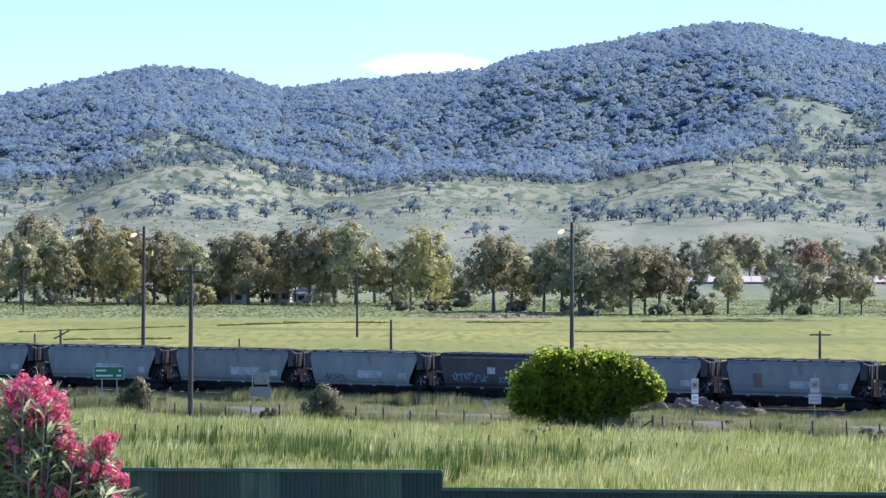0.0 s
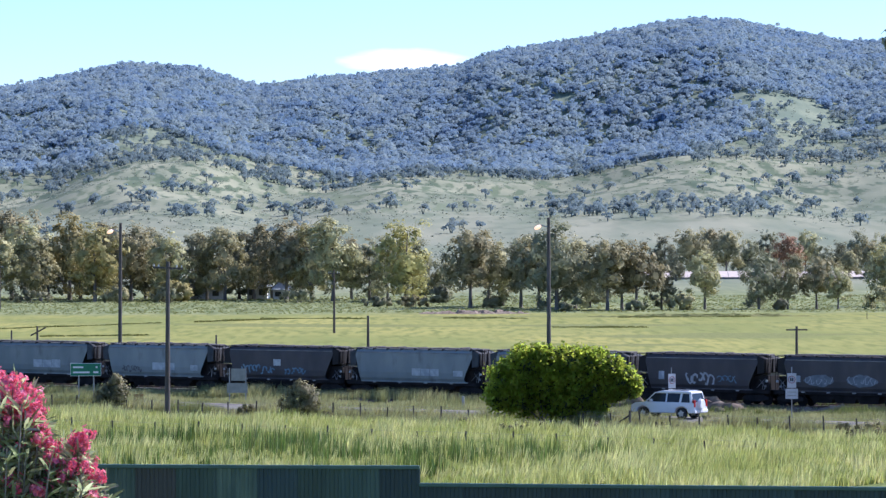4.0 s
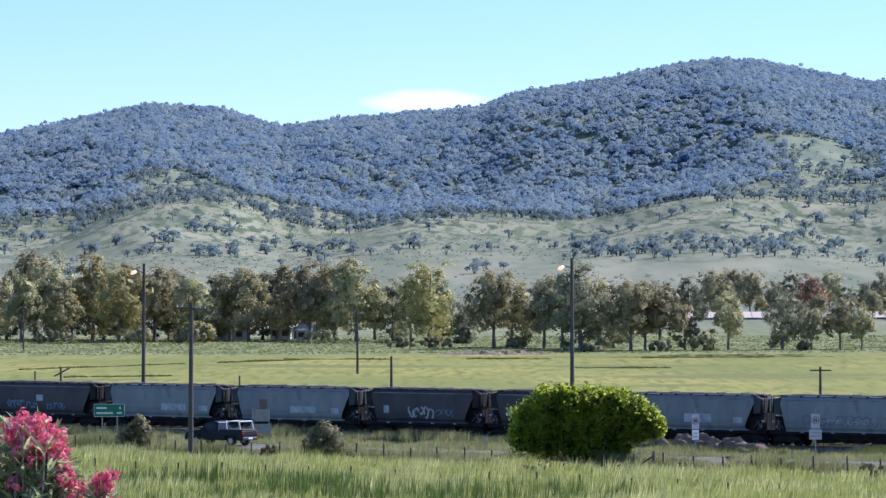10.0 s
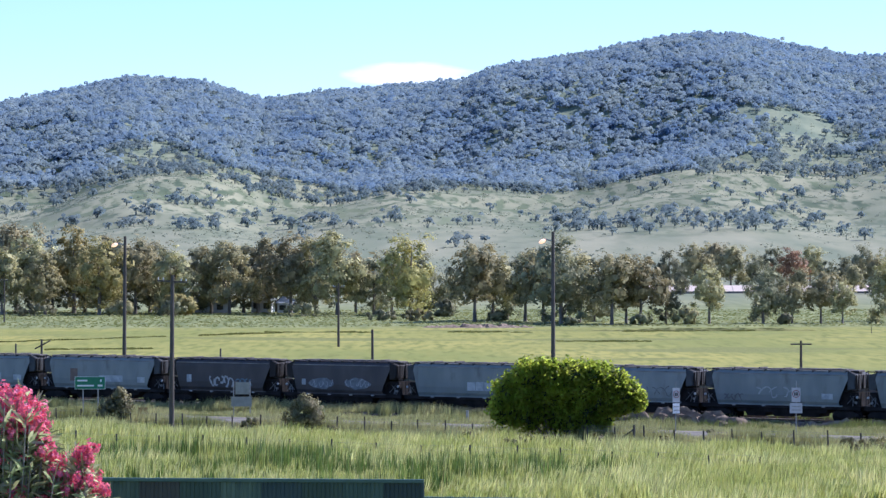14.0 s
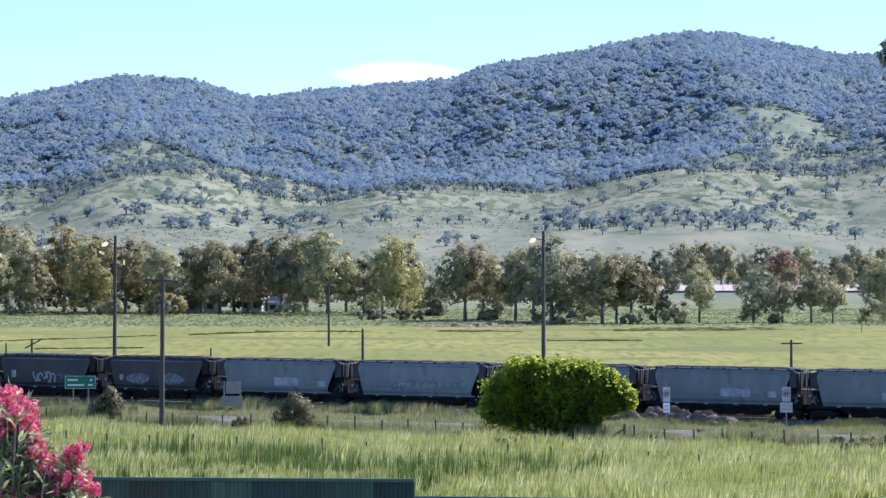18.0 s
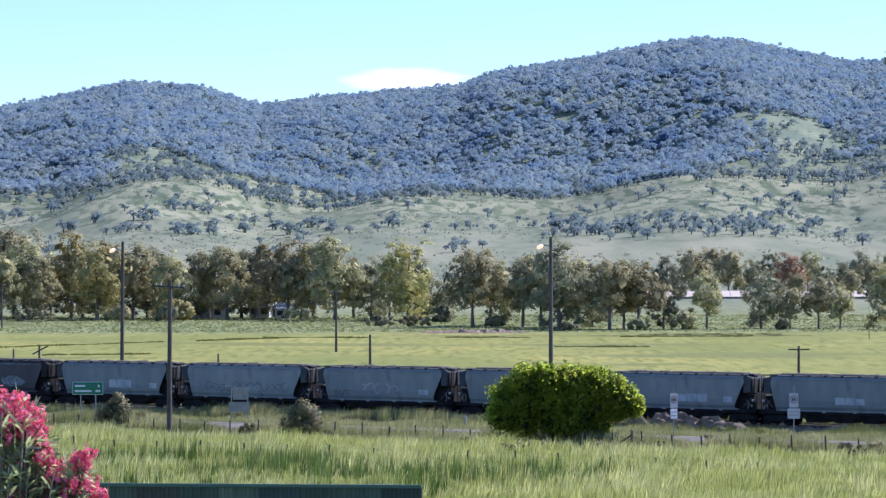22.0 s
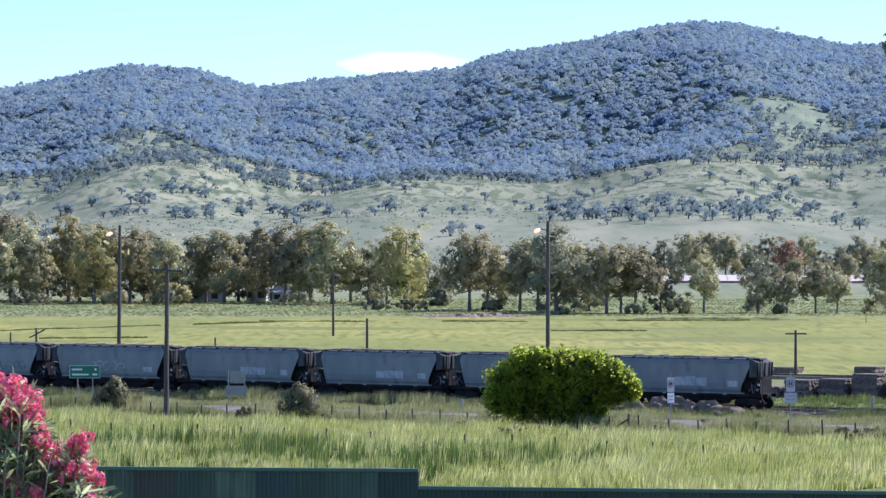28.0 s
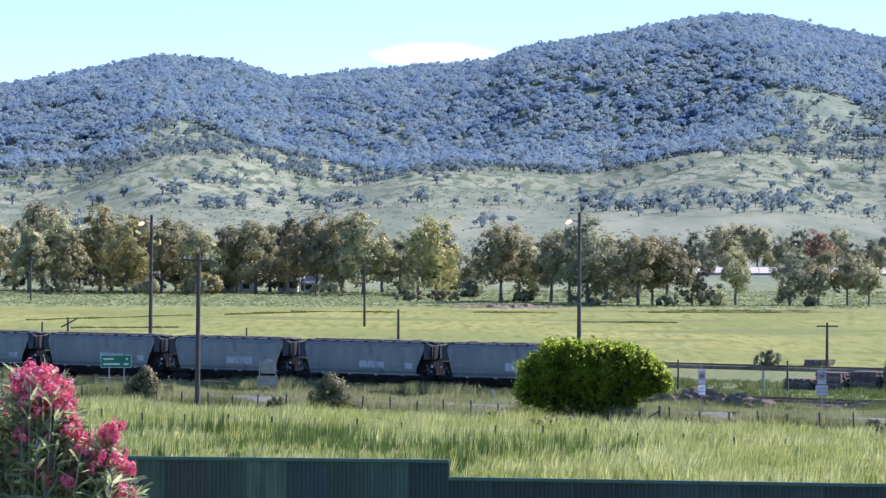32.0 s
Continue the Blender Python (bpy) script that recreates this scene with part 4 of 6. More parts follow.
for i, (u, y, w, t) in enumerate(((25, 247, 2.6, 0.9), (30, 250, 3.0, 1.1), (47, 251, 2.2, 1.0), (66, 252, 1.2, 0.8), (80, 255, 2.0, 1.1), (122, 244, 3.2, 1.4), (134, 240, 3.0, 1.7), (-26, 268, 1.2, 0.8), (12, 254, 2.0, 1.0), (108, 250, 1.4, 0.8))):
    shrub("weed_clump", "straggling weeds in the roadside grass", u * y / 1000, y, w, t, 60 + i, 900, 0.10, SHRUB_LEAF)

# ---- poles ----
LAMP = material("white lamp housing", [(0.75, 0.76, 0.76), (0.85, 0.85, 0.84)], 2.0, 0.15)
FLOOD = bpy.data.materials.new("burning floodlight")
FLOOD.use_nodes = True
FLOOD.node_tree.nodes["Principled BSDF"].inputs["Base Color"].default_value = (0.8, 0.76, 0.68, 1)
FLOOD.node_tree.nodes["Principled BSDF"].inputs["Emission Color"].default_value = (1.0, 0.52, 0.22, 1)
FLOOD.node_tree.nodes["Principled BSDF"].inputs["Emission Strength"].default_value = 0.8
CERAMIC = material("white insulator", [(0.55, 0.54, 0.52), (0.68, 0.67, 0.65)], 2.0, 0.3)


def pole(name, label, x, y, tall, r, arm=None, lamp=False, lean=0.0, twist=0.0):
    p = thing(name, label, "pole", on_ground(x, y, 0, 0.3) @ pose(0, 0, 0, 0, lean, 0))
    bm = bmesh.new()
    rod(bm, (0, 0, 0), (0, 0, tall + 0.3), r * 1.25, r * 0.8, 12)
    part("post", bm, WOOD, p, smooth=False)
    if arm:
        width, drop = arm
        bm = bmesh.new()
        box(bm, -width / 2, width / 2, -0.2, -0.06, tall - drop, tall - drop + 0.14, pose(0, 0, tall, 0, twist) @ pose(0, 0, -tall))
        part("crossarm", bm, WOOD, p)
        for k in (-0.46, -0.3, 0.3, 0.46) if name == "power_pole" else ():
            bm = bmesh.new()
            rod(bm, (k * width, -0.13, tall - drop + 0.14), (k * width, -0.13, tall - drop + 0.34), 0.05, 0.03, 8)
            part("insulator", bm, CERAMIC, p, m=pose(0, 0, tall, 0, twist) @ pose(0, 0, -tall))
    if lamp:
        bm = bmesh.new()
        rod(bm, (0, 0, tall - 0.55), (-0.75, -0.35, tall - 0.35), 0.05)
        part("lamp_arm", bm, STEEL, p)
        bm = bmesh.new()
        bmesh.ops.create_uvsphere(bm, u_segments=12, v_segments=8, radius=0.26, matrix=pose(-0.95, -0.4, tall - 0.55, 0, -25) @ Matrix.Diagonal((1.25, 0.9, 0.7, 1)))
        part("floodlight", bm, FLOOD, p, "burning warm white floodlight", smooth=True)
    return p


pole("power_pole", "tall weathered timber power pole with a crossarm", -19.3, 275.5, 11.9, 0.17, (2.3, 0.25), lean=0.35, twist=3)
pole("yard_light_pole", "tall dark timber pole with a white floodlight", -28.7, 345, 15.0, 0.17, lamp=True, lean=0.4)
pole("yard_light_pole", "tall dark timber pole with a white floodlight", 11.25, 315, 15.2, 0.17, lamp=True, lean=0)
pole("power_pole", "thin timber power pole standing in the paddock", -12.2, 513, 9.0, 0.15, (1.6, 0.3))
pole("telegraph_pole", "short bare timber telegraph pole", -4.75, 330, 6.4, 0.13)
pole("telegraph_pole", "short timber telegraph pole with a wide crossarm", 37.5, 359, 4.7, 0.14, (2.1, 0.12))
pole("telegraph_pole", "short leaning telegraph pole with a tilted crossarm", -37.1, 350, 5.0, 0.12, (1.7, 0.3), twist=-28)
pole("stub_post", "short dark timber post behind the train", -19.2, 340, 4.4, 0.1)
pole("stub_post", "short dark timber post behind the train", -39.6, 350, 4.6, 0.1)
pole("power_pole", "thin timber power pole before the gum trees", -80.5, 692, 8.6, 0.14, (1.4, 0.3))
pole("stub_post", "slim dark timber post beyond the railway", 28.9, 309, 2.6, 0.09)
pole("stub_post", "slim dark timber post beyond the railway", 19.6, 310, 2.6, 0.08)


# ---- wire fences ----
def wire_fence(y0, side, s0, s1, gap, tall, seed, label):
    rng = random.Random(seed)
    f = thing("wire_fence", label, "fence")
    bm = bmesh.new()
    rod(bm, (0, 0, -0.3), (0, 0, 1), 0.07, 0.06, 6)
    me = finish(bm, "fence_post", WOOD)
    s = s0
    tops = []
    while s < s1:
        m = on_line(y0, s, side)
        x, y = m.translation.x, m.translation.y
        h = tall * rng.uniform(0.85, 1.12)
        put("fence_post", me, f, pose(x, y, float(height(x, y)), rng.uniform(-4, 4), rng.uniform(-4, 4), 0) @ Matrix.Diagonal((1, 1, h, 1)))
        tops.append((x, y, float(height(x, y)), h))
        s += gap * rng.uniform(0.93, 1.07)
    for k in (0.35, 0.65, 0.92):
        # one strand, square in section, from post to post
        r, v, q = 0.006, [], []
        for i, a in enumerate(tops):
            z = a[2] + tall * k
            v += [(a[0], a[1] - r, z), (a[0], a[1], z + r), (a[0], a[1] + r, z), (a[0], a[1], z - r)]
            if i:
                q += [(4 * i - 4 + c, 4 * i - 4 + (c + 1) % 4, 4 * i + (c + 1) % 4, 4 * i + c) for c in range(4)]
        put("wire", mesh_of("wire", v, q, STEEL), f)
    return f


wire_fence(ROAD_Y, -5.3, -60, 62, 2.45, 1.25, 1, "leaning timber post and wire fence along the road")
wire_fence(ROAD_Y, -32, -46, 46, 3.5, 1.15, 2, "old timber post and wire fence in the tall grass")
wire_fence(TRACK_Y, 285, -100, 240, 5.0, 1.2, 3, "timber post and wire fence before the gum trees")
st = thing("strainer_post", "grey timber strainer post with a slanting brace", "fence post", on_ground(14.8, 254.5, -33))
bm = bmesh.new()
rod(bm, (0, 0, -0.3), (0, 0, 1.4), 0.1, 0.09)
part("post", bm, WOOD, st)
bm = bmesh.new()
rod(bm, (-1.7, 0, 0.05), (-0.05, 0, 1.05), 0.06)
part("brace", bm, WOOD, st)
CONCRETE_PALE = material("pale weathered concrete", [(0.30, 0.30, 0.28), (0.44, 0.43, 0.40)], 3.0, 0.85)
for x, y, h in ((35.6, 283, 1.3), (41.5, 284.0, 1.4), (26.4, 304, 1.9), (3.4, 285, 1.0)):
    p = thing("white_post", "short pale concrete post beside the track", "post", on_ground(x, y))
    bm = bmesh.new()
    box(bm, -0.11, 0.11, -0.11, 0.11, -0.2, h)
    part("shaft", bm, CONCRETE_PALE, p, bevel=0.03)

# ---- signs ----
SIGN_GREEN = material("green sign enamel", [(0.0105, 0.161, 0.084), (0.014, 0.192, 0.101)], 2.0, 0.35)
SIGN_BLACK = material("black sign lettering", [(0.02, 0.02, 0.02), (0.03, 0.03, 0.03)], 2.0, 0.5)
SIGN_RED = material("red sign ring", [(0.21, 0.036, 0.036), (0.252, 0.06, 0.048)], 2.0, 0.4)
SIGN_BACK = material("dull aluminium sign back", [(0.225, 0.23, 0.202), (0.315, 0.32, 0.282)], 2.0, 0.6)
SIGN_BROWN = material("yellow-brown sign back", [(0.26, 0.17, 0.05), (0.34, 0.22, 0.07)], 2.0, 0.6)


def sign_posts(s, xs, tall, r=0.045):
    for x in xs:
        bm = bmesh.new()
        rod(bm, (x, 0.05, -0.3), (x, 0.05, tall), r, seg=8)
        part("sign_post", bm, STEEL, s)


def board(bm_y, x0, x1, z0, z1):
    bm = bmesh.new()
    box(bm, x0, x1, bm_y - 0.02, bm_y, z0, z1)
    return bm


s = thing("direction_sign", "green direction sign on two grey posts", "road sign", on_ground(-26.3, 284, 3))
sign_posts(s, (-0.55, 0.62), 3.75)
part("board", board(0, -1.2, 1.2, 2.85, 3.85), WHITE, s, "white sign border", bevel=0.0)
part("face", board(-0.022, -1.17, 1.17, 2.88, 3.82), SIGN_GREEN, s, "green sign face")
for x0, x1, z0, z1 in ((-1.0, -0.2, 3.47, 3.6), (0.78, 0.92, 3.45, 3.62), (-1.0, 0.3, 3.07, 3.2), (0.6, 0.98, 3.07, 3.21)):
    part("lettering", board(-0.044, x0, x1, z0, z1), WHITE, s, "white bar of lettering")

s = thing("road_sign", "small yellow-brown sign on a short post", "road sign", on_ground(-22.4, 287, 0))
sign_posts(s, (-0.2,), 1.3)
part("board", board(0, -0.4, 0.4, 0.55, 1.3), SIGN_BROWN, s)

s = thing("road_sign", "back of a grey road sign on two posts", "road sign", on_ground(-15.0, 296, -6))
sign_posts(s, (-0.65, 0.7), 3.0)
part("upper_board", board(0, -0.5, 0.66, 1.95, 2.95), SIGN_BACK, s)
part("lower_board", board(0, -0.85, 0.85, 0.95, 1.75), SIGN_BACK, s)


# white enamel darkened as in shade, for boards turned from the sun
SHADED_WHITE = material("shade-darkened white sign enamel", [(0.40, 0.41, 0.42), (0.50, 0.51, 0.51)], 2.0, 0.6)


def speed_sign(x, y, turn, wide, label, plate):
    s = thing("speed_sign", label, "road sign", on_ground(x, y, turn))
    sign_posts(s, (0.0,), 4.15, 0.035)
    part("board", board(0, -0.32, 0.32, 2.65, 3.7), SHADED_WHITE, s)
    bm = bmesh.new()
    k = 28
    for r0, r1 in ((0.225, 0.275),):
        a = [bm.verts.new((r0 * math.cos(i * 6.2832 / k), -0.025, 3.24 + r0 * math.sin(i * 6.2832 / k))) for i in range(k)]
        b = [bm.verts.new((r1 * math.cos(i * 6.2832 / k), -0.025, 3.24 + r1 * math.sin(i * 6.2832 / k))) for i in range(k)]
        for i in range(k):
            bm.faces.new((a[i], a[(i + 1) % k], b[(i + 1) % k], b[i]))
    part("ring", bm, SIGN_RED, s, "red ring")
    for c in (-0.08, 0.07):
        part("numeral", board(-0.022, c - 0.05, c + 0.05, 3.12, 3.36), SIGN_BLACK, s, "black bar of lettering")
    part("lower_board", board(0, -wide, wide, 1.85, 2.58), plate, s)
    for z in (2.34, 2.08):
        part("lettering", board(-0.022, -wide * 0.7, wide * 0.7, z - 0.03, z + 0.03), SIGN_BACK, s, "black bar of lettering")


# first lower plate keeps the lit white; the other gets the shaded copy
speed_sign(18.25, 261.5, 32, 0.30, "white speed sign with a red ring above a small board", WHITE)
speed_sign(26.9, 261.0, -8, 0.45, "white speed sign with a red ring above a wide board", SHADED_WHITE)

# ---- beside the track: stacks of sleepers, rubble, concrete ----
STACK_WOOD = material("old sleeper timber", [(0.111, 0.085, 0.068), (0.238, 0.191, 0.153)], 2.0, 0.9, bump=0.01, stretch=(1, 6, 6), spread=0.35)
bm = bmesh.new()
box(bm, -1.2, 1.2, -0.125, 0.125, 0, 0.15)
STACKED = finish(bm, "stacked_sleeper", STACK_WOOD, 0.015)


CONCRETE = material("weathered concrete", [(0.24, 0.23, 0.21), (0.36, 0.34, 0.31)], 1.5, 0.9, bump=0.006)


def sleeper_stack(x, y, turn, rows, across, seed):
    rng = random.Random(seed)
    p = thing("sleeper_stack", "stack of old dark timber sleepers on the ground", "timber stack", on_ground(x, y, turn))
    for r in range(rows):
        for a in range(across):
            if r % 3 == 2:
                m = pose((a - across / 2) * 2.4 / across + 0.15, rng.uniform(-0.1, 0.1), r * 0.152, 0, 0, 90 + rng.uniform(-3, 3))
            else:
                m = pose(rng.uniform(-0.12, 0.12), (a - across / 2) * 2.4 / across + 0.15, r * 0.152, 0, 0, rng.uniform(-3, 3))
            put("stacked_sleeper", STACKED, p, m)


for i, (x, y, rows) in enumerate(((33.2, 312, 10), (36.0, 311, 11), (38.8, 310, 14), (41.7, 309, 14), (44.3, 308, 11), (30.6, 313.5, 6), (50, 365, 8), (53, 364, 8), (38, 371, 4), (46, 368, 5))):
    sleeper_stack(x, y, -33 + i * 4 % 7, rows, 9, i)


def heap(name, label, place, long, deep, tall, seed, mat=None):
    n, k = 46, 18
    X, Y = np.meshgrid(np.linspace(-1, 1, n), np.linspace(-1, 1, k))
    Z = np.clip(1 - X ** 2, 0, 1) ** 0.6 * np.clip(1 - Y ** 2, 0, 1) * tall * (0.62 + 0.38 * wave(X * long * 0.9, Y * deep * 1.1, seed)) + 0.16 * wave(X * long * 4, Y * deep * 5, seed + 1) * np.clip(1.2 - Y ** 2 - X ** 2, 0, 1) - 0.12
    v = np.stack([X * long / 2, Y * deep / 2, Z], -1).reshape(-1, 3)
    i = (np.arange(k - 1)[:, None] * n + np.arange(n - 1)[None]).reshape(-1)
    f = np.stack([i, i + 1, i + n + 1, i + n], 1)
    return thing(name, label, "heap", place, data=mesh_fast(name, v, f, mat or DIRT))


heap("earth_mound", "low heap of brown earth and rubble beside the track", on_line(TRACK_Y, 26, -5.5, -0.1), 18, 3.6, 2.0, 5)
heap("spoil_ridge", "long low ridge of brown spoil beside the track", on_line(TRACK_Y, 52, -4.4, -0.1), 46, 2.4, 1.35, 21)
heap("earth_mound", "low heap of grey spoil beside the track", on_line(TRACK_Y, -4, -5.0, 0.05), 14, 2.4, 0.6, 8)
heap("spoil_heap", "dark heap of spoil beyond the railway", on_line(TRACK_Y, 16, 62.0, 0.0), 12, 3, 1.2, 11, STACK_WOOD)
heap("grassy_bank", "low dark grassy bank across the paddock", pose(48, 613, -0.1, 0, 0, 2), 44, 4, 0.9, 31, GRASS_STREAK)
heap("earth_mound", "low bare reddish earth mound at the paddock edge", pose(9.5, 640, -0.1, 0, 0, 4), 22, 9, 1.1, 14)
sl = thing("concrete_slab", "low pale concrete loading slab beside the track", "slab", on_line(TRACK_Y, -4.0, -3.4, 0.0))
bm = bmesh.new()
box(bm, -4.5, 4.5, -0.3, 0.3, 0, 0.32)
part("slab", bm, CONCRETE, sl, bevel=0.03)


# ---- green sheet fence below the yard ----
FENCE_GREEN = material("dark green steel sheet", [(0.028, 0.058, 0.043), (0.06, 0.10, 0.07)], 3.0, 0.5, spread=0.25, stretch=(1, 1, 0.12), stain=((0.08, 0.10, 0.085), 2.0, 0.58, 0.5))
FENCE_CAP = material("dark green fence capping", [(0.05, 0.10, 0.08), (0.08, 0.14, 0.11)], 1.5, 0.35)


FENCE_BROWN = material("brown-stained green steel sheet", [(0.046, 0.046, 0.036), (0.07, 0.066, 0.052)], 0.8, 0.55, spread=0.25)
FENCE_BLUE = material("blue-green steel sheet", [(0.020, 0.042, 0.043), (0.038, 0.066, 0.062)], 0.8, 0.5, spread=0.25)
FENCE_DEEP = material("deep blue-green steel sheet", [(0.012, 0.026, 0.028), (0.024, 0.044, 0.043)], 0.8, 0.5, spread=0.2, stretch=(1, 1, 0.4))
FENCE_PALE = material("lichened pale green steel sheet", [(0.035, 0.065, 0.047), (0.125, 0.16, 0.105)], 4.0, 0.6, spread=0.25, stretch=(1, 1, 0.15))
PATTERN = (2, 0, 0, 2, 3, 0, 1, 3, 0, 2, 0, 3, 0, 2, 1, 0)


def sheet_mesh(wide, tall, mat):
    pts, n = [], 5
    for i in range(n):
        a = wide * i / n
        for dx, dy in ((0, 0), (0.45, 0), (0.55, 0.016), (0.9, 0.016)):
            pts.append((a + dx * wide / n, -dy))
    pts.append((wide, 0))
    v = [(x, y, 0) for x, y in pts] + [(x, y, tall) for x, y in pts]
    k = len(pts)
    return mesh_of("fence_sheet", v, [(i, i + 1, k + i + 1, k + i) for i in range(k - 1)], mat)


def sheet_fence(label, x0, y0, x1, y1, top0, top1, pattern, tall=1.8):
    f = thing("sheet_fence", label, "fence")
    long = math.hypot(x1 - x0, y1 - y0)
    turn = math.degrees(math.atan2(y1 - y0, x1 - x0))
    n = round(long / 0.668)
    me = [sheet_mesh(long / n + 0.03, tall - 0.03, m) for m in (FENCE_GREEN, FENCE_BROWN, FENCE_BLUE, FENCE_PALE, FENCE_DEEP)]
    for i in range(n):
        k = i / n
        put("fence_sheet", me[pattern[(n - 1 - i) % len(pattern)]], f, pose(x0 + (x1 - x0) * k, y0 + (y1 - y0) * k, top0 + (top1 - top0) * k - tall, 0, 0, turn))
        if i % 3 == 0:
            bm = bmesh.new()
            box(bm, -0.03, 0.03, 0.004, 0.06, -tall - 0.4, 0.0)
            part("fence_post", bm, FENCE_CAP, f, m=pose(x0 + (x1 - x0) * k, y0 + (y1 - y0) * k, top0 + (top1 - top0) * k, 0, 0, turn))
    slope = math.degrees(math.atan2(top1 - top0, long))
    bm = bmesh.new()
    box(bm, -0.02, long + 0.02, -0.05, 0.03, -0.05, 0.012)
    part("top_rail", bm, FENCE_CAP, f, "thin pale-edged top rail", m=pose(x0, y0, top0, 0, -slope, turn), bevel=0.008)
    bm = bmesh.new()
    box(bm, 0.0, long, -0.05, 0.03, -tall, -tall + 0.06)
    part("bottom_rail", bm, FENCE_CAP, f, m=pose(x0, y0, top0, 0, -slope, turn))


sheet_fence("dark green corrugated steel sheet fence below the yard", -10.3, 61.0, -0.03, 60.4, 9.845, 9.81, PATTERN)
sheet_fence("dark green corrugated steel sheet fence, a step lower", 0.0, 60.4, 10.3, 59.4, 9.52, 9.47, (2, 2, 2, 4, 2, 4, 2, 2))

# ---- flowering oleander ----
PETAL = material("pink petal", [(0.76, 0.07, 0.17), (0.93, 0.32, 0.42)], 14.0, 0.6, sheer=0.3, spread=0.25, per="island")
OLE_LEAF = material("oleander leaf", [(0.17, 0.21, 0.08), (0.46, 0.48, 0.27)], 6.0, 0.2, glow=1.4, sheer=0.5, spread=0.45, per="island")
DRY_LEAF = material("dry oleander leaf", [(0.30, 0.25, 0.17), (0.46, 0.41, 0.32)], 6.0, 0.6, sheer=0.2)


def flower_head(seed):
    rng = np.random.RandomState(seed)
    v, f = [], []
    for i in range(22):
        o = rng.normal(size=3)
        o /= np.linalg.norm(o)
        c = o * rng.uniform(0.02, 0.06)
        out = Vector(o)
        a = out.orthogonal().normalized()
        b = out.cross(a)
        for k in range(5):
            t = k * 1.2566 + rng.uniform(-0.1, 0.1)
            d = (a * math.cos(t) + b * math.sin(t))
            e = out.cross(d)
            p0, p1 = Vector(c), Vector(c) + d * 0.010 + e * 0.008 + out * 0.006
            p2, p3 = Vector(c) + d * 0.020 + out * 0.003 + e * rng.uniform(-0.004, 0.004), Vector(c) + d * 0.010 - e * 0.008 + out * 0.006
            n = len(v)
            v += [tuple(p) for p in (p0, p1, p2, p3)]
            f.append((n, n + 1, n + 2, n + 3))
    return mesh_of("flower_head", v, f, PETAL)


def oleander(x, y):
    rng = np.random.RandomState(77)
    z0 = float(height(x, y))
    t = thing("oleander_bush", "oleander bush with clusters of pink flowers", "bush", pose(x, y, z0))
    clusters = [flower_head(500 + i) for i in range(5)]
    # branch tips fan out; those at the edge stand lower
    tips = []
    for i in range(640):
        px = rng.uniform(-0.75, 0.54)
        edge = float(np.interp(px, [-0.75, -0.35, 0.0, 0.12, 0.19, 0.23, 0.3, 0.38, 0.45, 0.54], [1.5, 1.68, 1.68, 1.66, 1.58, 1.46, 1.40, 1.42, 1.28, 1.05]))
        tips.append((Vector((px, rng.uniform(-0.4, 0.4), max(0.5, edge - abs(rng.normal()) * 0.36))), i % 3 == 0 and px < 0.42, 1.1))
    BLOOMS = [(0.122, 1.641), (0.161, 1.601), (0.185, 1.562), (0.196, 1.515), (0.208, 1.476), (0.106, 1.57), (0.052, 1.539), (0.02, 1.609), (0.13, 1.515), (0.083, 1.609), (0.048, 1.409), (0.016, 1.343), (0.251, 1.413), (0.396, 1.429), (0.384, 1.398), (0.372, 1.319), (0.29, 1.327), (0.427, 1.315), (0.458, 1.276), (0.153, 1.225), (0.239, 1.225), (0.431, 1.182), (0.474, 1.139), (0.059, 1.155), (0.098, 1.155), (0.122, 1.249), (0.145, 1.554), (0.169, 1.523)]
    for i, (px, pz) in enumerate(BLOOMS):
        tips.append((Vector((px, -0.3 + 0.02 * (i % 5), pz)), True, 1.6))
        for k in range(2):
            tips.append((Vector((px + rng.uniform(-0.035, 0.035), -0.22, pz + rng.uniform(-0.035, 0.035))), True, 1.2))
    verts, faces = [], []
    leaf_v, leaf_f, dry_v, dry_f = [], [], [], []
    for i, (p, blooms, size) in enumerate(tips):
        base = Vector((p.x * 0.25, p.y * 0.25, 0.0))
        mid = Vector((p.x * 0.7, p.y * 0.7, p.z * 0.55))
        tube(verts, faces, [base, mid, p], [0.006, 0.005, 0.003], 5)
        if blooms:
            put("flower_head", clusters[i % 5], t, pose(*p, *rng.uniform(0, 360, 3)) @ Matrix.Scale(float(rng.uniform(0.42, 0.58)) * size, 4))
        for k in range(28):
            h = 0.45 + 0.53 * rng.uniform() ** 0.6
            c = mid.lerp(p, (h - 0.45) / 0.55)
            d = Vector(rng.normal(size=3) * np.array((1, 1, 0.7)) + np.array((0, 0, 0.9))).normalized()
            e = d.cross(Vector(rng.normal(size=3))).normalized()
            long, w = rng.uniform(0.07, 0.125), rng.uniform(0.0055, 0.009)
            dry = rng.uniform() < 0.06
            tv, tf = (dry_v, dry_f) if dry else (leaf_v, leaf_f)
            n = len(tv)
            sag = Vector((0, 0, -0.015))
            tv += [tuple(q) for q in (c, c + d * long * 0.3 + e * w, c + d * long * 0.7 + e * w * 0.8 + sag * 0.4, c + d * long + sag, c + d * long * 0.7 - e * w * 0.8 + sag * 0.4, c + d * long * 0.3 - e * w)]
            tf.append((n, n + 1, n + 2, n + 3, n + 4, n + 5))
    put("branchwork", mesh_of("branchwork", verts, faces, BARK), t)
    put("foliage", mesh_of("foliage", leaf_v, leaf_f, OLE_LEAF), t)
    put("dry_foliage", mesh_of("dry_foliage", dry_v, dry_f, DRY_LEAF), t, label="pale dry leaves")


oleander(-1.78, 15.0)
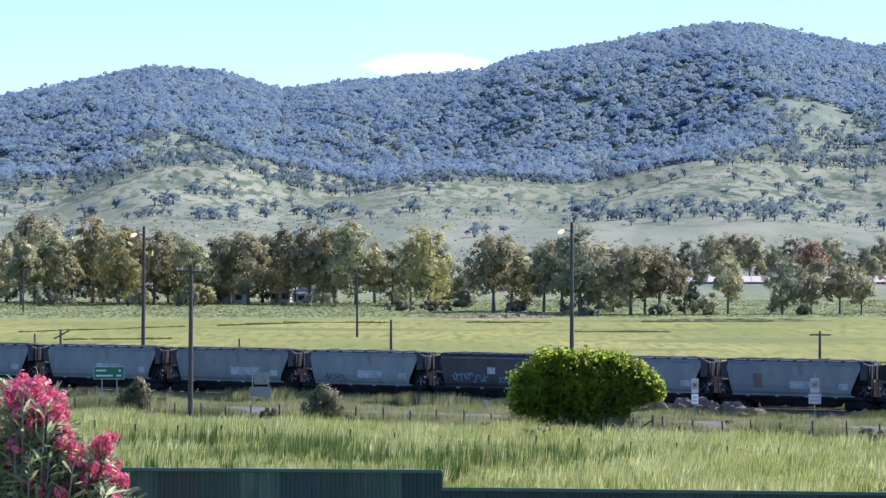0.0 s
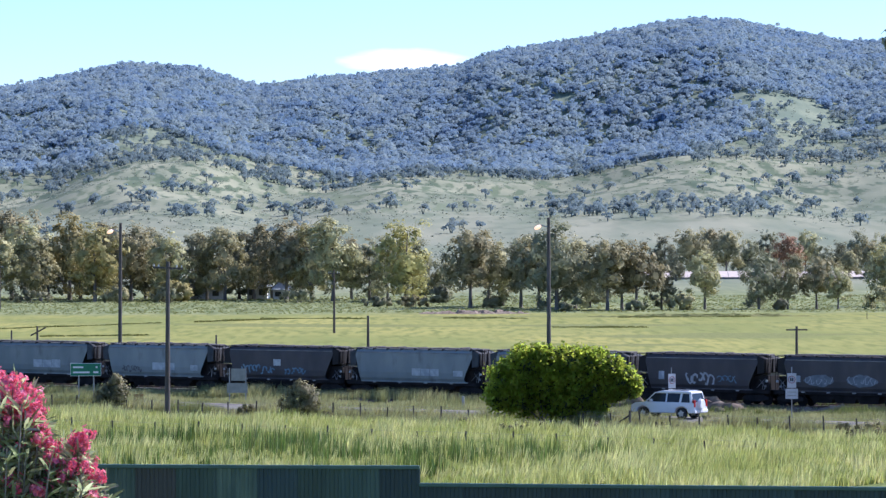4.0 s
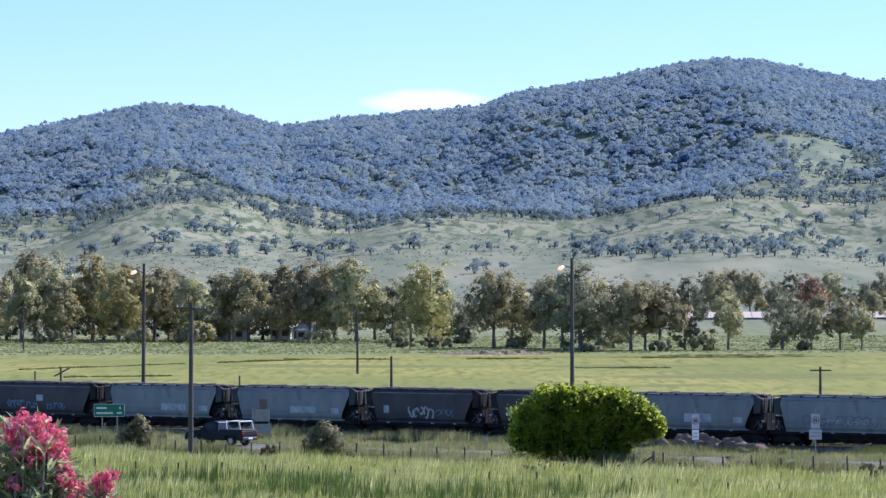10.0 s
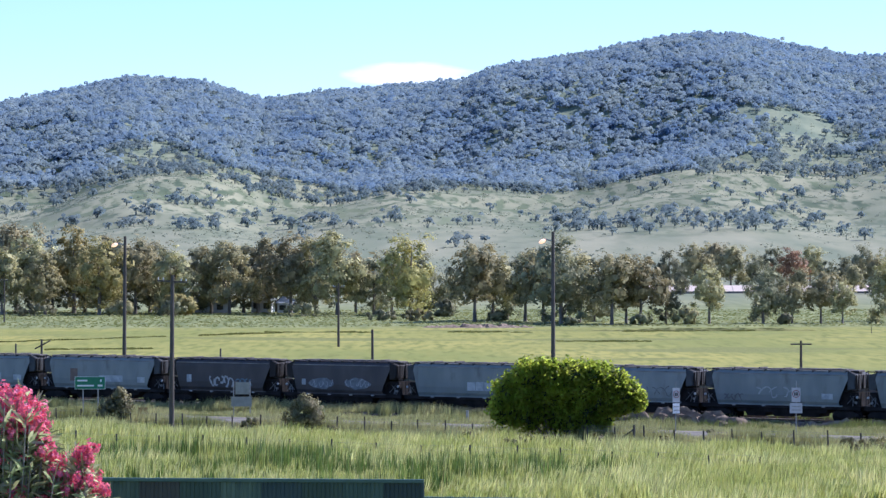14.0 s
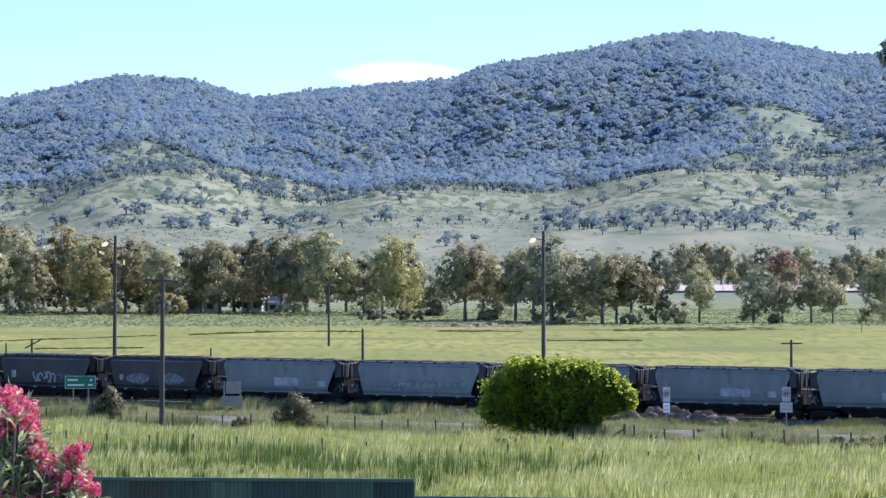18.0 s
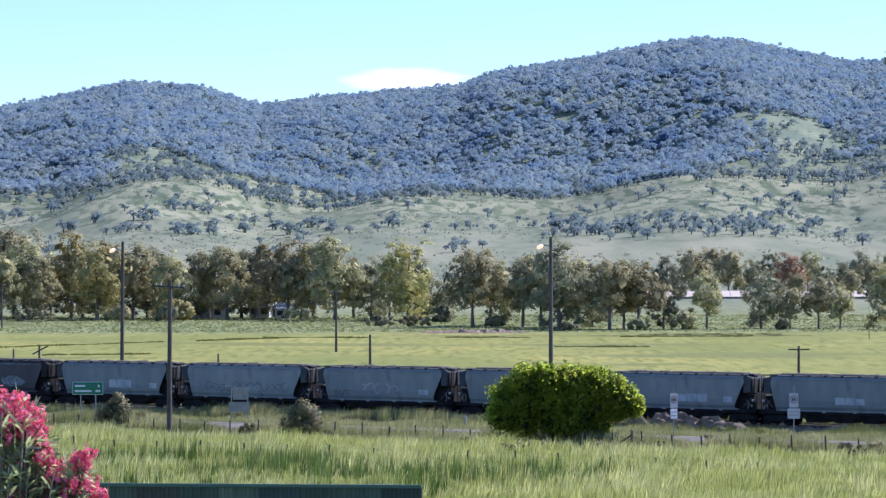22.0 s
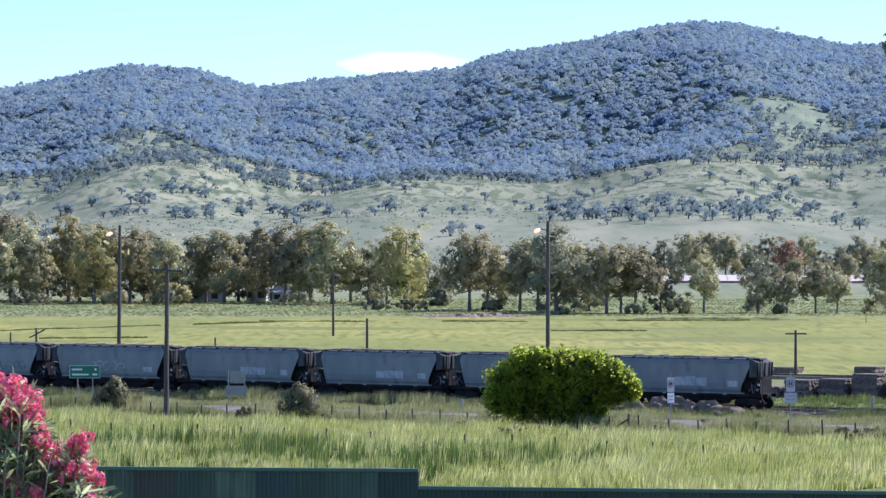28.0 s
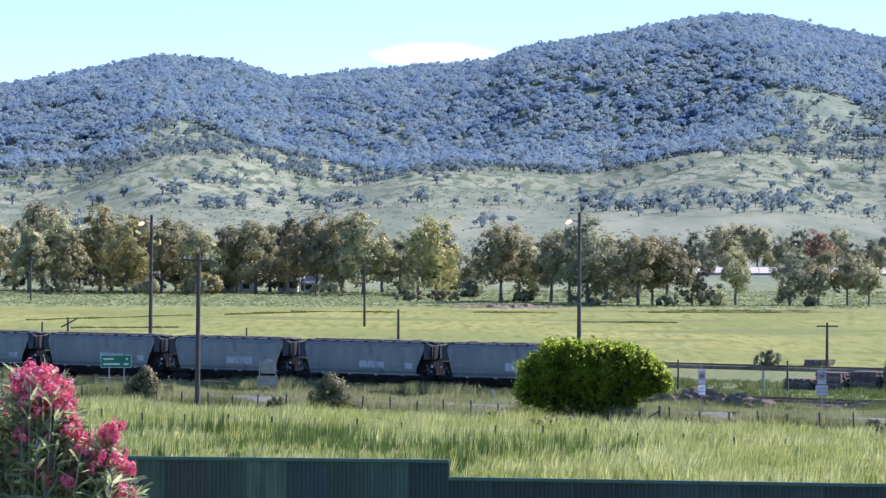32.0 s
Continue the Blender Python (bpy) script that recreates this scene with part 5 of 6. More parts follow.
shrub("garden_tree", "small dark leafy garden tree beside the yard", 6.25, 31, 4.5, 6.3, 91, 6000, 0.09, DARK_LEAF, [(0, 0, 4.8, 1.5, 1.4), (0.4, 0.3, 3.6, 1.4, 1.2), (-0.9, 0, 4.7, 0.8, 0.7), (-1.75, 0, 4.75, 0.45, 0.25)], 0.9, 0.12)


# ---- grass ----
def blades(n, place, tall, wide, lean, seed, clump=0.0):
    """One triangle a blade, leaning with the wind; place(rng, n) gives x and y."""
    rng = np.random.RandomState(seed)
    x, y = place(rng, n // 9)
    # the blades stand in tufts
    x, y = np.repeat(x, 9) + 0.13 * rng.normal(size=n // 9 * 9), np.repeat(y, 9) + 0.13 * rng.normal(size=n // 9 * 9)
    keep = np.abs(x) < 0.155 * y
    x, y = x[keep], y[keep]
    n = len(x)
    z = height(x, y)
    h = tall * rng.uniform(0.55, 1.2, n) * (1 + clump * wave(x / 3.0, y / 3.0, seed + 5))
    w = wide * rng.uniform(0.6, 1.4, n)
    a = rng.uniform(-1.0, 1.0, n)
    dx, dy = lean * h * (0.55 + 0.6 * rng.normal(size=n)), 0.3 * h * rng.normal(size=n)
    p0 = np.stack([x - w / 2 * np.cos(a), y - w / 2 * np.sin(a), z - 0.05], 1)
    p1 = np.stack([x + w / 2 * np.cos(a), y + w / 2 * np.sin(a), z - 0.05], 1)
    p2 = np.stack([x + dx, y + dy, z + h], 1)
    v = np.stack([p0, p1, p2], 1).reshape(-1, 3)
    return v, np.arange(3 * n).reshape(-1, 3), p2


def aslant(n0, n1, s0, s1):
    def place(rng, n):
        s, k = rng.uniform(s0, s1, n), rng.uniform(n0, n1, n)
        return s * CA + k * SA, ROAD_Y - s * SA + k * CA
    return place


def flat(y0, y1):
    def place(rng, n):
        y = rng.uniform(y0 ** 2, y1 ** 2, n) ** 0.5
        return rng.uniform(-0.15, 0.15, n) * y, y
    return place


v, f, tips = blades(210000, aslant(-62, -12, -60, 62), 0.74, 0.105, 0.26, 1, 0.6)
thing("tall_grass", "tall green grass bending in the wind", "grass", kind="stuff", data=mesh_fast("tall_grass", v, f, GRASS))
v, f, tips = blades(80000, aslant(-62, -11, -60, 62), 0.92, 0.09, 0.35, 2, 0.5)
thing("seeding_grass", "pale seeding grass heads above the green", "grass", kind="stuff", data=mesh_fast("seeding_grass", v, f, GRASS_DRY))
v, f, tips = blades(110000, aslant(3.4, 20.4, -70, 60), 0.42, 0.06, 0.3, 3, 0.6)
thing("verge_grass", "rough drying grass between road and railway", "grass", kind="stuff", data=mesh_fast("verge_grass", v, f, GRASS_VERGE))
v, f, tips = blades(30000, aslant(17.5, 21.6, -75, 4), 0.9, 0.06, 0.25, 9, 0.6)
thing("trackside_weeds", "tall pale weeds along the track", "grass", kind="stuff", data=mesh_fast("trackside_weeds", v, f, GRASS_VERGE))
v, f, tips = blades(16000, aslant(16.0, 19.6, 4, 62), 0.5, 0.06, 0.3, 21, 1.0)
thing("rubble_weeds", "sparse green weeds over the spoil beside the track", "grass", kind="stuff", data=mesh_fast("rubble_weeds", v, f, GRASS_SIDING))
v, f, tips = blades(50000, aslant(-13, -3.2, -70, 60), 0.5, 0.06, 0.3, 4, 1.1)
thing("verge_weeds", "short drying weeds along the road's edge", "grass", kind="stuff", data=mesh_fast("verge_weeds", v, f, GRASS_VERGE))
v, f, tips = blades(44000, aslant(-5.0, -3.5, -70, 60), 1.15, 0.06, 0.25, 15, 0.5)
thing("kerbside_weeds", "patchy tall weeds beside the asphalt", "grass", kind="stuff", data=mesh_fast("kerbside_weeds", v, f, GRASS_VERGE))
v, f, tips = blades(80000, flat(646, 830), 0.17, 0.22, 0.5, 6, 0.15)
thing("rank_grass", "soft rank green grass before the gum trees", "grass", kind="stuff", data=mesh_fast("rank_grass", v, f, GRASS_RANK))
v, f, tips = blades(36000, aslant(26, 62, -30, 60), 0.38, 0.08, 0.2, 17, 1.0)
thing("siding_grass", "short rough green grass beyond the railway", "grass", kind="stuff", data=mesh_fast("siding_grass", v, f, GRASS_SIDING))


def weed_lines(lines):
    """Rank weeds in dark lines over the paddock, each from one end to the other."""
    def place(rng, n):
        k, t = rng.randint(0, len(lines), n), rng.uniform(0, 1, n)
        L = np.array(lines)[k]
        return L[:, 0] + (L[:, 2] - L[:, 0]) * t, L[:, 1] + (L[:, 3] - L[:, 1]) * t + 3.0 * wave(t * 9, k * 1.0, 5) * 0.5 + rng.normal(size=n) * 1.1
    return place


v, f, tips = blades(14000, weed_lines([(-63, 537, -41, 572), (-36, 578, -24, 603), (-27, 610, -9, 606), (4, 606, 18, 603), (33, 608, 56, 611), (-52, 498, -38, 505), (20, 545, 34, 541)]), 0.16, 0.3, 0.25, 19, 0.8)
thing("furrow_weeds", "dark green weeds in thin lines over the paddock", "grass", kind="stuff", data=mesh_fast("furrow_weeds", v, f, GRASS_STREAK))
v, f, tips = blades(22000, aslant(-62, -36, -40, 40), 1.1, 0.09, 0.08, 13, 1.0)
thing("dark_grass", "dark green upright grass stems in front", "grass", kind="stuff", data=mesh_fast("dark_grass", v, f, GRASS_DEEP))


# ---- woods on the hills ----
def canopy(seed, lobes, flakes, size, stem=False):
    """A crown of uneven lobes of leaf sprays, about one metre in radius; a stem below where it stands alone."""
    rng = np.random.RandomState(seed)
    V, F, N, at = [], [], [], 0
    for i in range(lobes):
        o = rng.normal(size=3) * np.array((0.42, 0.42, 0.26))
        r = rng.uniform(0.26, 0.46)
        q = rng.normal(size=(flakes, 3))
        q /= np.linalg.norm(q, axis=1)[:, None]
        q[:, 2] = np.abs(q[:, 2]) * 1.1 - 0.25
        tri, a = [], rng.uniform(0, 6.28, flakes)
        side = np.stack([-q[:, 1], q[:, 0], 0 * a], 1) + rng.normal(size=(flakes, 3)) * 0.2
        side /= np.linalg.norm(side, axis=1)[:, None]
        rise = np.cross(q, side)
        for k in range(3):
            w = (a + k * 2.094)[:, None]
            tri.append(o + q * r + size * rng.uniform(0.7, 1.3, (flakes, 1)) * (np.cos(w) * side + np.sin(w) * rise))
        V.append(np.stack(tri, 1).reshape(-1, 3))
        N.append(np.repeat(0.35 * q + 0.2 * o + np.array((0, 0, 0.75)), 3, 0))
        F.append(np.arange(3 * flakes).reshape(-1, 3) + at)
        at += 3 * flakes
    if stem:
        for a0, tip in ((0.5, (0.0, 0.0)), (2.0, (0.3, 0.1)), (4.0, (-0.3, -0.1))):
            ring3 = np.array([(math.cos(a0 + k * 2.094), math.sin(a0 + k * 2.094)) for k in range(3)])
            low = np.concatenate([ring3 * 0.075, np.full((3, 1), -1.25)], 1)
            top = np.concatenate([ring3 * 0.04 + np.array(tip), np.full((3, 1), 0.0)], 1)
            V.append(np.concatenate([low, top]))
            N.append(np.concatenate([ring3, np.zeros((3, 1))], 1).repeat(2, 0).reshape(3, 2, 3).transpose(1, 0, 2).reshape(-1, 3))
            F.append(np.array([(k, (k + 1) % 3, 3 + k) for k in range(3)] + [((k + 1) % 3, 3 + (k + 1) % 3, 3 + k) for k in range(3)]) + at)
            at += 6
    N = np.concatenate(N)
    return np.concatenate(V), np.concatenate(F), N / np.linalg.norm(N, axis=1)[:, None]


# stands of trees on the open slopes: how far to the right and how high up (thousandths of the distance), trees, spread in metres
STANDS = [(-108, 9.5, 1, 2), (-98, 7, 4, 7), (-91, 9, 2, 4), (-86, 6, 3, 6), (-79, 7, 6, 9), (-75, 10, 5, 10), (-70, 13, 6, 12), (-66, 6, 7, 10), (-60, 12, 5, 10), (-52, 9.5, 3, 6), (-49, 6.5, 2, 3), (-40, 7.5, 2, 5), (-37, 6, 2, 3), (-30, 8, 4, 7),
          (-23, 6.5, 4, 8), (-10, 8, 3, 5), (-13, 6.5, 1, 2), (9.5, 7, 1, 1), (20, 7, 1, 1), (37, 8, 12, 16), (42, 5.5, 6, 9), (53, 6.5, 15, 18), (60, 9, 9, 14), (79, 6.5, 16, 22), (90, 8, 18, 24), (100, 10, 12, 18)]


def up_slope(u, e):
    """The place where the ground first shows u thousandths to the right and e thousandths above eye level."""
    y = np.arange(1250, 3300, 4.0)
    z = height(u * y / 1000, y)
    seen = np.nonzero((z - EYE[2]) / y > e / 1000)[0]
    return float(y[seen[0]])


def hill_woods():
    rng = np.random.RandomState(4)
    forms = [canopy(i + 1, 6, 16, 0.2) for i in range(8)] + [canopy(i + 31, 8, 14, 0.22, True) for i in range(6)]
    n = 62000
    d = rng.uniform(1450 ** 2, 3420 ** 2, n) ** 0.5
    b = rng.uniform(-0.15, 0.158, n)
    x, y = d * b / np.hypot(1, b), d / np.hypot(1, b)
    w1, w2 = wave(x / 120, y / 120, 21), wave(x / 38, y / 38, 22)
    edge = d + 140 * w1 + 60 * w2
    p = 0.95 * smooth_step(2450, 2600, edge)
    for cb, cd, rb, rd, k in ((-0.071, 2580, 0.017, 190, 0.93), (0.105, 2540, 0.009, 150, 0.8), (0.046, 3090, 0.009, 40, 0.9), (-0.1, 2420, 0.02, 90, 0.8), (-0.045, 2640, 0.014, 50, 0.6), (0.018, 2600, 0.008, 40, 0.6), (-0.06, 3080, 0.006, 40, 0.7), (0.075, 3050, 0.01, 35, 0.6), (0.128, 2930, 0.008, 40, 0.6)):
        p *= 1 - k * np.exp(-((b - cb) / rb) ** 2 - ((edge - cd) / rd) ** 2)
    p *= (0.8 + 0.3 * (w2 > -0.4)) * np.where(d > 3200, 0.75, 1.0)
    sparse = 0.006 * smooth_step(1500, 1750, d) + 0.12 * smooth_step(2080, 2420, edge) * (w2 > 0.0) + 0.25 * smooth_step(2330, 2480, edge) * (w2 > -0.3)
    keep = rng.uniform(size=n) < np.maximum(p, sparse) * np.where(p > 0.5, 0.5, 0.45)
    x, y, p = x[keep], y[keep], p[keep]
    for u, e, count, spread in STANDS:
        y0 = up_slope(u, e)
        x = np.concatenate([x, u * y0 / 1000 + rng.normal(size=count) * spread * 0.6])
        y = np.concatenate([y, y0 + rng.normal(size=count) * spread])
        p = np.concatenate([p, np.zeros(count)])
    z = height(x, y)
    V, F, N, at = [], [], [], 0
    r = np.where(p > 0.5, rng.uniform(4.2, 6.8, len(x)), rng.uniform(2.3, 4.4, len(x))) * np.where(y > 3180, rng.uniform(0.6, 1.08, len(x)), 1.0)
    thick = np.nonzero(p > 0.5)[0]
    thin = np.nonzero(p <= 0.5)[0]
    for k, (v, f, soft) in enumerate(forms):
        i = thick[k::8] if k < 8 else thin[k - 8::6]
        a = rng.uniform(0, 6.28, len(i))
        c, s = np.cos(a)[:, None], np.sin(a)[:, None]
        rr = r[i][:, None]
        px = (v[None, :, 0] * c - v[None, :, 1] * s) * rr + x[i][:, None]
        py = (v[None, :, 0] * s + v[None, :, 1] * c) * rr + y[i][:, None]
        # in the woods the crowns close to an even canopy; on the open slopes they stand clear of the ground
        pz = v[None, :, 2] * rr * np.where((y[i] > 3180) & (k < 8), 1.1, rng.uniform(*((0.7, 1.0) if k < 8 else (0.8, 1.1)), len(i)))[:, None] + z[i][:, None] + (rr * 0.9 if k >= 8 else 2.6 + rng.uniform(-0.5, 0.6, len(i))[:, None])
        V.append(np.stack([px, py, pz], -1).reshape(-1, 3))
        N.append(np.stack([soft[None, :, 0] * c - soft[None, :, 1] * s, soft[None, :, 0] * s + soft[None, :, 1] * c, soft[None, :, 2] + 0 * c], -1).reshape(-1, 3))
        F.append((f[None] + (at + np.arange(len(i)) * len(v))[:, None, None]).reshape(-1, 3))
        at += len(i) * len(v)
    cut = 8
    base = sum(len(q) for q in V[:cut])
    thing("slope_trees", "gum trees dotted over the lower slopes, coloured haze-grey", "trees", kind="stuff", data=mesh_fast("slope_trees", np.concatenate(V[cut:]), np.concatenate(F[cut:]) - base, SLOPE_LEAF, True, np.concatenate(N[cut:])))
    thing("hill_woods", "eucalypt woods scattered over the hills, coloured haze-blue", "woods", kind="stuff", data=mesh_fast("hill_woods", np.concatenate(V[:cut]), np.concatenate(F[:cut]), HILL_LEAF, True, np.concatenate(N[:cut])))


hill_woods()


def hill_scrub():
    """Small bushes and tussocks strewn over the grazed slopes."""
    rng = np.random.RandomState(9)
    n = 10000
    d, b = rng.uniform(1250 ** 2, 2750 ** 2, n) ** 0.5, rng.uniform(-0.15, 0.158, n)
    x, y = d * b / np.hypot(1, b), d / np.hypot(1, b)
    keep = wave(x / 60, y / 90, 41) + 0.6 * rng.normal(size=n) + 0.9 * smooth_step(1500, 2400, d) > 0.45
    x, y = np.repeat(x[keep], 6), np.repeat(y[keep], 6)
    c = np.stack([x, y, height(x, y) + 0.4], 1) + rng.normal(size=(len(x), 3)) * np.array((0.8, 0.8, 0.3))
    v, f = quads(c, rng, 0.85, np.tile((0.2, -0.2, 0.8), (len(x), 1)), 1.2, 0.6)
    thing("hill_scrub", "low grey-green scrub strewn over the slopes", "scrub", kind="stuff", data=mesh_fast("hill_scrub", v, f, HILL_SCRUB))


hill_scrub()

# ---- vehicles on the road ----
CAR_WHITE = material("white car paint", [(0.70, 0.71, 0.72), (0.76, 0.77, 0.78)], 1.0, 0.25)
CAR_BLUE = material("dark blue car paint", [(0.010, 0.015, 0.035), (0.018, 0.025, 0.05)], 1.0, 0.4)
CAR_BLACK = material("black car paint", [(0.010, 0.012, 0.018), (0.016, 0.018, 0.025)], 1.0, 0.4)
for dusty in (CAR_BLUE, CAR_BLACK):
    dusty.node_tree.nodes["Principled BSDF"].inputs["Specular IOR Level"].default_value = 0.2
TYRE = material("tyre rubber", [(0.015, 0.015, 0.015), (0.03, 0.03, 0.03)], 5.0, 0.85)
ALLOY = material("alloy rim", [(0.35, 0.35, 0.36), (0.5, 0.5, 0.5)], 4.0, 0.35, metal=0.8)
TAIL = material("red tail lamp", [(0.30, 0.01, 0.01), (0.38, 0.02, 0.015)], 4.0, 0.25)
PLASTIC = material("black bumper plastic", [(0.02, 0.02, 0.022), (0.035, 0.035, 0.038)], 4.0, 0.6)


def wheel_parts(r, w):
    bm = bmesh.new()
    rod(bm, (0, -w / 2, 0), (0, w / 2, 0), r, seg=24)
    tyre = finish(bm, "tyre", TYRE, 0.02)
    bm = bmesh.new()
    rod(bm, (0, -w / 2 - 0.012, 0), (0, w / 2 + 0.012, 0), r * 0.45, seg=12)
    for k in range(5):
        a = k * 1.2566
        box(bm, 0.05, r * 0.62, -w / 2 - 0.01, w / 2 + 0.01, -0.035, 0.035, Matrix.Rotation(a, 4, "Y"))
    return tyre, finish(bm, "rim", ALLOY)


WHEEL = wheel_parts(0.38, 0.26)
rolling = []


def skin(profile, width, taper_from, taper, bend=0.0):
    """A car shell: an outline in x and z, as wide as the car, drawn in above a height."""
    bm = bmesh.new()
    extrude_profile(bm, profile, -width / 2, width / 2)
    for v in bm.verts:
        if v.co.z > taper_from:
            v.co.y *= 1 - taper * (v.co.z - taper_from)
    return bm


def car(name, label, paint, style):
    c = thing(name, label, "car")
    w = 1.88
    ute = style == "ute"
    low = [(-2.38, 0.5), (-2.42, 0.8), (-2.38, 1.12), (0.9, 1.16), (1.25, 1.14), (2.1, 1.04), (2.36, 0.9), (2.42, 0.55), (2.3, 0.42), (1.95, 0.42), (1.88, 0.68), (1.6, 0.84), (1.32, 0.84), (1.04, 0.68), (0.97, 0.4), (-0.97, 0.4), (-1.04, 0.68), (-1.32, 0.84), (-1.6, 0.84), (-1.88, 0.68), (-1.95, 0.42), (-2.28, 0.42)]
    if ute:
        low = [(x * 1.08, z) for x, z in low]
    part("body", skin(low, w, 0.95, 0.12), paint, c, bevel=0.05)
    back = -0.35 if ute else -2.22
    roof_z = 1.76 if ute else 1.84
    glass = [(back - 0.05, 1.13), (back + 0.12, roof_z - 0.1), (back + 0.35, roof_z - 0.04), (0.3, roof_z - 0.04), (0.6, roof_z - 0.12), (1.35, 1.14)]
    part("glasshouse", skin(glass, w - 0.1, 1.1, 0.28), GLASS, c, "dark tinted glass")
    bm = bmesh.new()
    extrude_profile(bm, [(back + 0.05, roof_z - 0.13), (back + 0.12, roof_z - 0.02), (back + 0.5, roof_z + 0.03), (0.25, roof_z + 0.02), (0.64, roof_z - 0.1), (0.58, roof_z - 0.14)], -w * 0.41, w * 0.41)
    part("roof", bm, paint, c, bevel=0.03)
    for y in (-1, 1):
        for x0, x1, lean in ((1.28, 0.58, 0.09), (-0.28, -0.3, 0.10), (-1.35, -1.42, 0.16) if not ute else (-0.3, -0.28, 0.12), (back + 0.05, back + 0.16, 0.16)):
            bm = bmesh.new()
            a0, a1 = (w / 2 - 0.04) * y, (w / 2 - 0.185) * y
            v = [bm.verts.new(q) for q in ((x0 - lean / 2, a0, 1.12), (x0 + lean / 2, a0, 1.12), (x1 + lean / 2, a1, roof_z - 0.06), (x1 - lean / 2, a1, roof_z - 0.06), (x0 - lean / 2, a0 - 0.06 * y, 1.12), (x0 + lean / 2, a0 - 0.06 * y, 1.12), (x1 + lean / 2, a1 - 0.06 * y, roof_z - 0.06), (x1 - lean / 2, a1 - 0.06 * y, roof_z - 0.06))]
            for q in ((0, 1, 2, 3), (7, 6, 5, 4), (0, 4, 5, 1), (1, 5, 6, 2), (2, 6, 7, 3), (3, 7, 4, 0)):
                bm.faces.new([v[i] for i in q])
            bmesh.ops.recalc_face_normals(bm, faces=bm.faces)
            part("pillar", bm, paint, c)
        bm = bmesh.new()
        box(bm, 0.72, 0.92, y * 0.98 - 0.09, y * 0.98 + 0.09, 1.14, 1.32)
        part("mirror", bm, paint, c, bevel=0.03)
        tx = -2.6 if ute else -2.42
        bm = bmesh.new()
        box(bm, tx - 0.02, tx + 0.14, y * 0.8 - 0.09, y * 0.8 + 0.09, 0.82, 1.3 if not ute else 1.08)
        part("tail_lamp", bm, TAIL, c, "red tail lamp", bevel=0.02)
        bm = bmesh.new()
        box(bm, (2.5 if ute else 2.3), (2.6 if ute else 2.41), y * 0.68 - 0.18, y * 0.68 + 0.18, 0.72, 0.9)
        part("headlamp", bm, LAMP, c, "clear headlamp", bevel=0.02)
    bm = bmesh.new()
    e = 2.58 if ute else 2.4
    box(bm, -e - 0.1, -e + 0.1, -0.9, 0.9, 0.42, 0.66)
    part("rear_bumper", bm, PLASTIC if style != "white" else paint, c, bevel=0.04)
    bm = bmesh.new()
    box(bm, e - 0.1, e + 0.1, -0.88, 0.88, 0.4, 0.66)
    part("front_bumper", bm, PLASTIC, c, bevel=0.04)
    bm = bmesh.new()
    box(bm, -e - 0.125, -e - 0.1, -0.24, 0.24, 0.5, 0.62)
    part("number_plate", bm, WHITE, c, "plain pale number plate")
    if not ute:
        bm = bmesh.new()
        rod(bm, (-2.42, 0.12, 1.0), (-2.66, 0.12, 1.0), 0.38, 0.34, 24)
        part("spare_wheel_cover", bm, paint if style == "white" else PLASTIC, c, "round spare wheel cover", bevel=0.03)
        for y in (-0.62, 0.62):
            bm = bmesh.new()
            rod(bm, (-1.9, y, roof_z + 0.07), (0.0, y, roof_z + 0.07), 0.022, seg=6)
            part("roof_rail", bm, STEEL, c)
    else:
        bm = bmesh.new()
        box(bm, -2.55, -0.5, -0.88, 0.88, 1.12, 1.22)
        part("tray_cover", bm, PLASTIC, c, bevel=0.02)
        for x in (-2.35, -1.15):
            bm = bmesh.new()
            for y in (-0.8, 0.8):
                rod(bm, (x, y, 1.15), (x + (0.12 if x < -1 else 0), y * 0.94, 1.78), 0.04, seg=8)
            rod(bm, (x + (0.12 if x < -1 else 0), -0.75, 1.78), (x + (0.12 if x < -1 else 0), 0.75, 1.78), 0.04, seg=8)
            part("ladder_rack", bm, WHITE, c, "white steel ladder rack hoop")
        for y in (-0.74, 0.74):
            bm = bmesh.new()
            rod(bm, (-2.23, y, 1.8), (-1.15, y, 1.8), 0.035, seg=8)
            part("rack_rail", bm, WHITE, c, "white steel rack rail")
    k = 1.08 if ute else 1.0
    for x in (-1.46 * k, 1.46 * k):
        for y in (-0.82, 0.82):
            h = put("wheel", WHEEL[0], c, pose(x, y, 0.38))
            put("rim", WHEEL[1], h)
            rolling.append((c, h, x, y))
    return c


blue_car = car("four_wheel_drive", "dark blue four-wheel drive with a spare wheel behind", CAR_BLUE, "blue")
white_car = car("four_wheel_drive", "white four-wheel drive with a covered spare wheel", CAR_WHITE, "white")
black_ute = car("utility_truck", "dark utility truck with a white ladder rack", CAR_BLACK, "ute")

# ---- a small bird that crosses ----
FEATHER = material("dark feathers", [(0.03, 0.028, 0.026), (0.06, 0.055, 0.05)], 8.0, 0.8)
bird = thing("small_bird", "small dark bird in flight over the grass", "bird")
bm = bmesh.new()
bmesh.ops.create_uvsphere(bm, u_segments=10, v_segments=7, radius=0.05, matrix=Matrix.Diagonal((2.0, 0.8, 0.75, 1)))
rod(bm, (-0.09, 0, 0.0), (-0.19, 0, 0.005), 0.02, 0.03, 6)
part("body", bm, FEATHER, bird, smooth=True)
wings = []
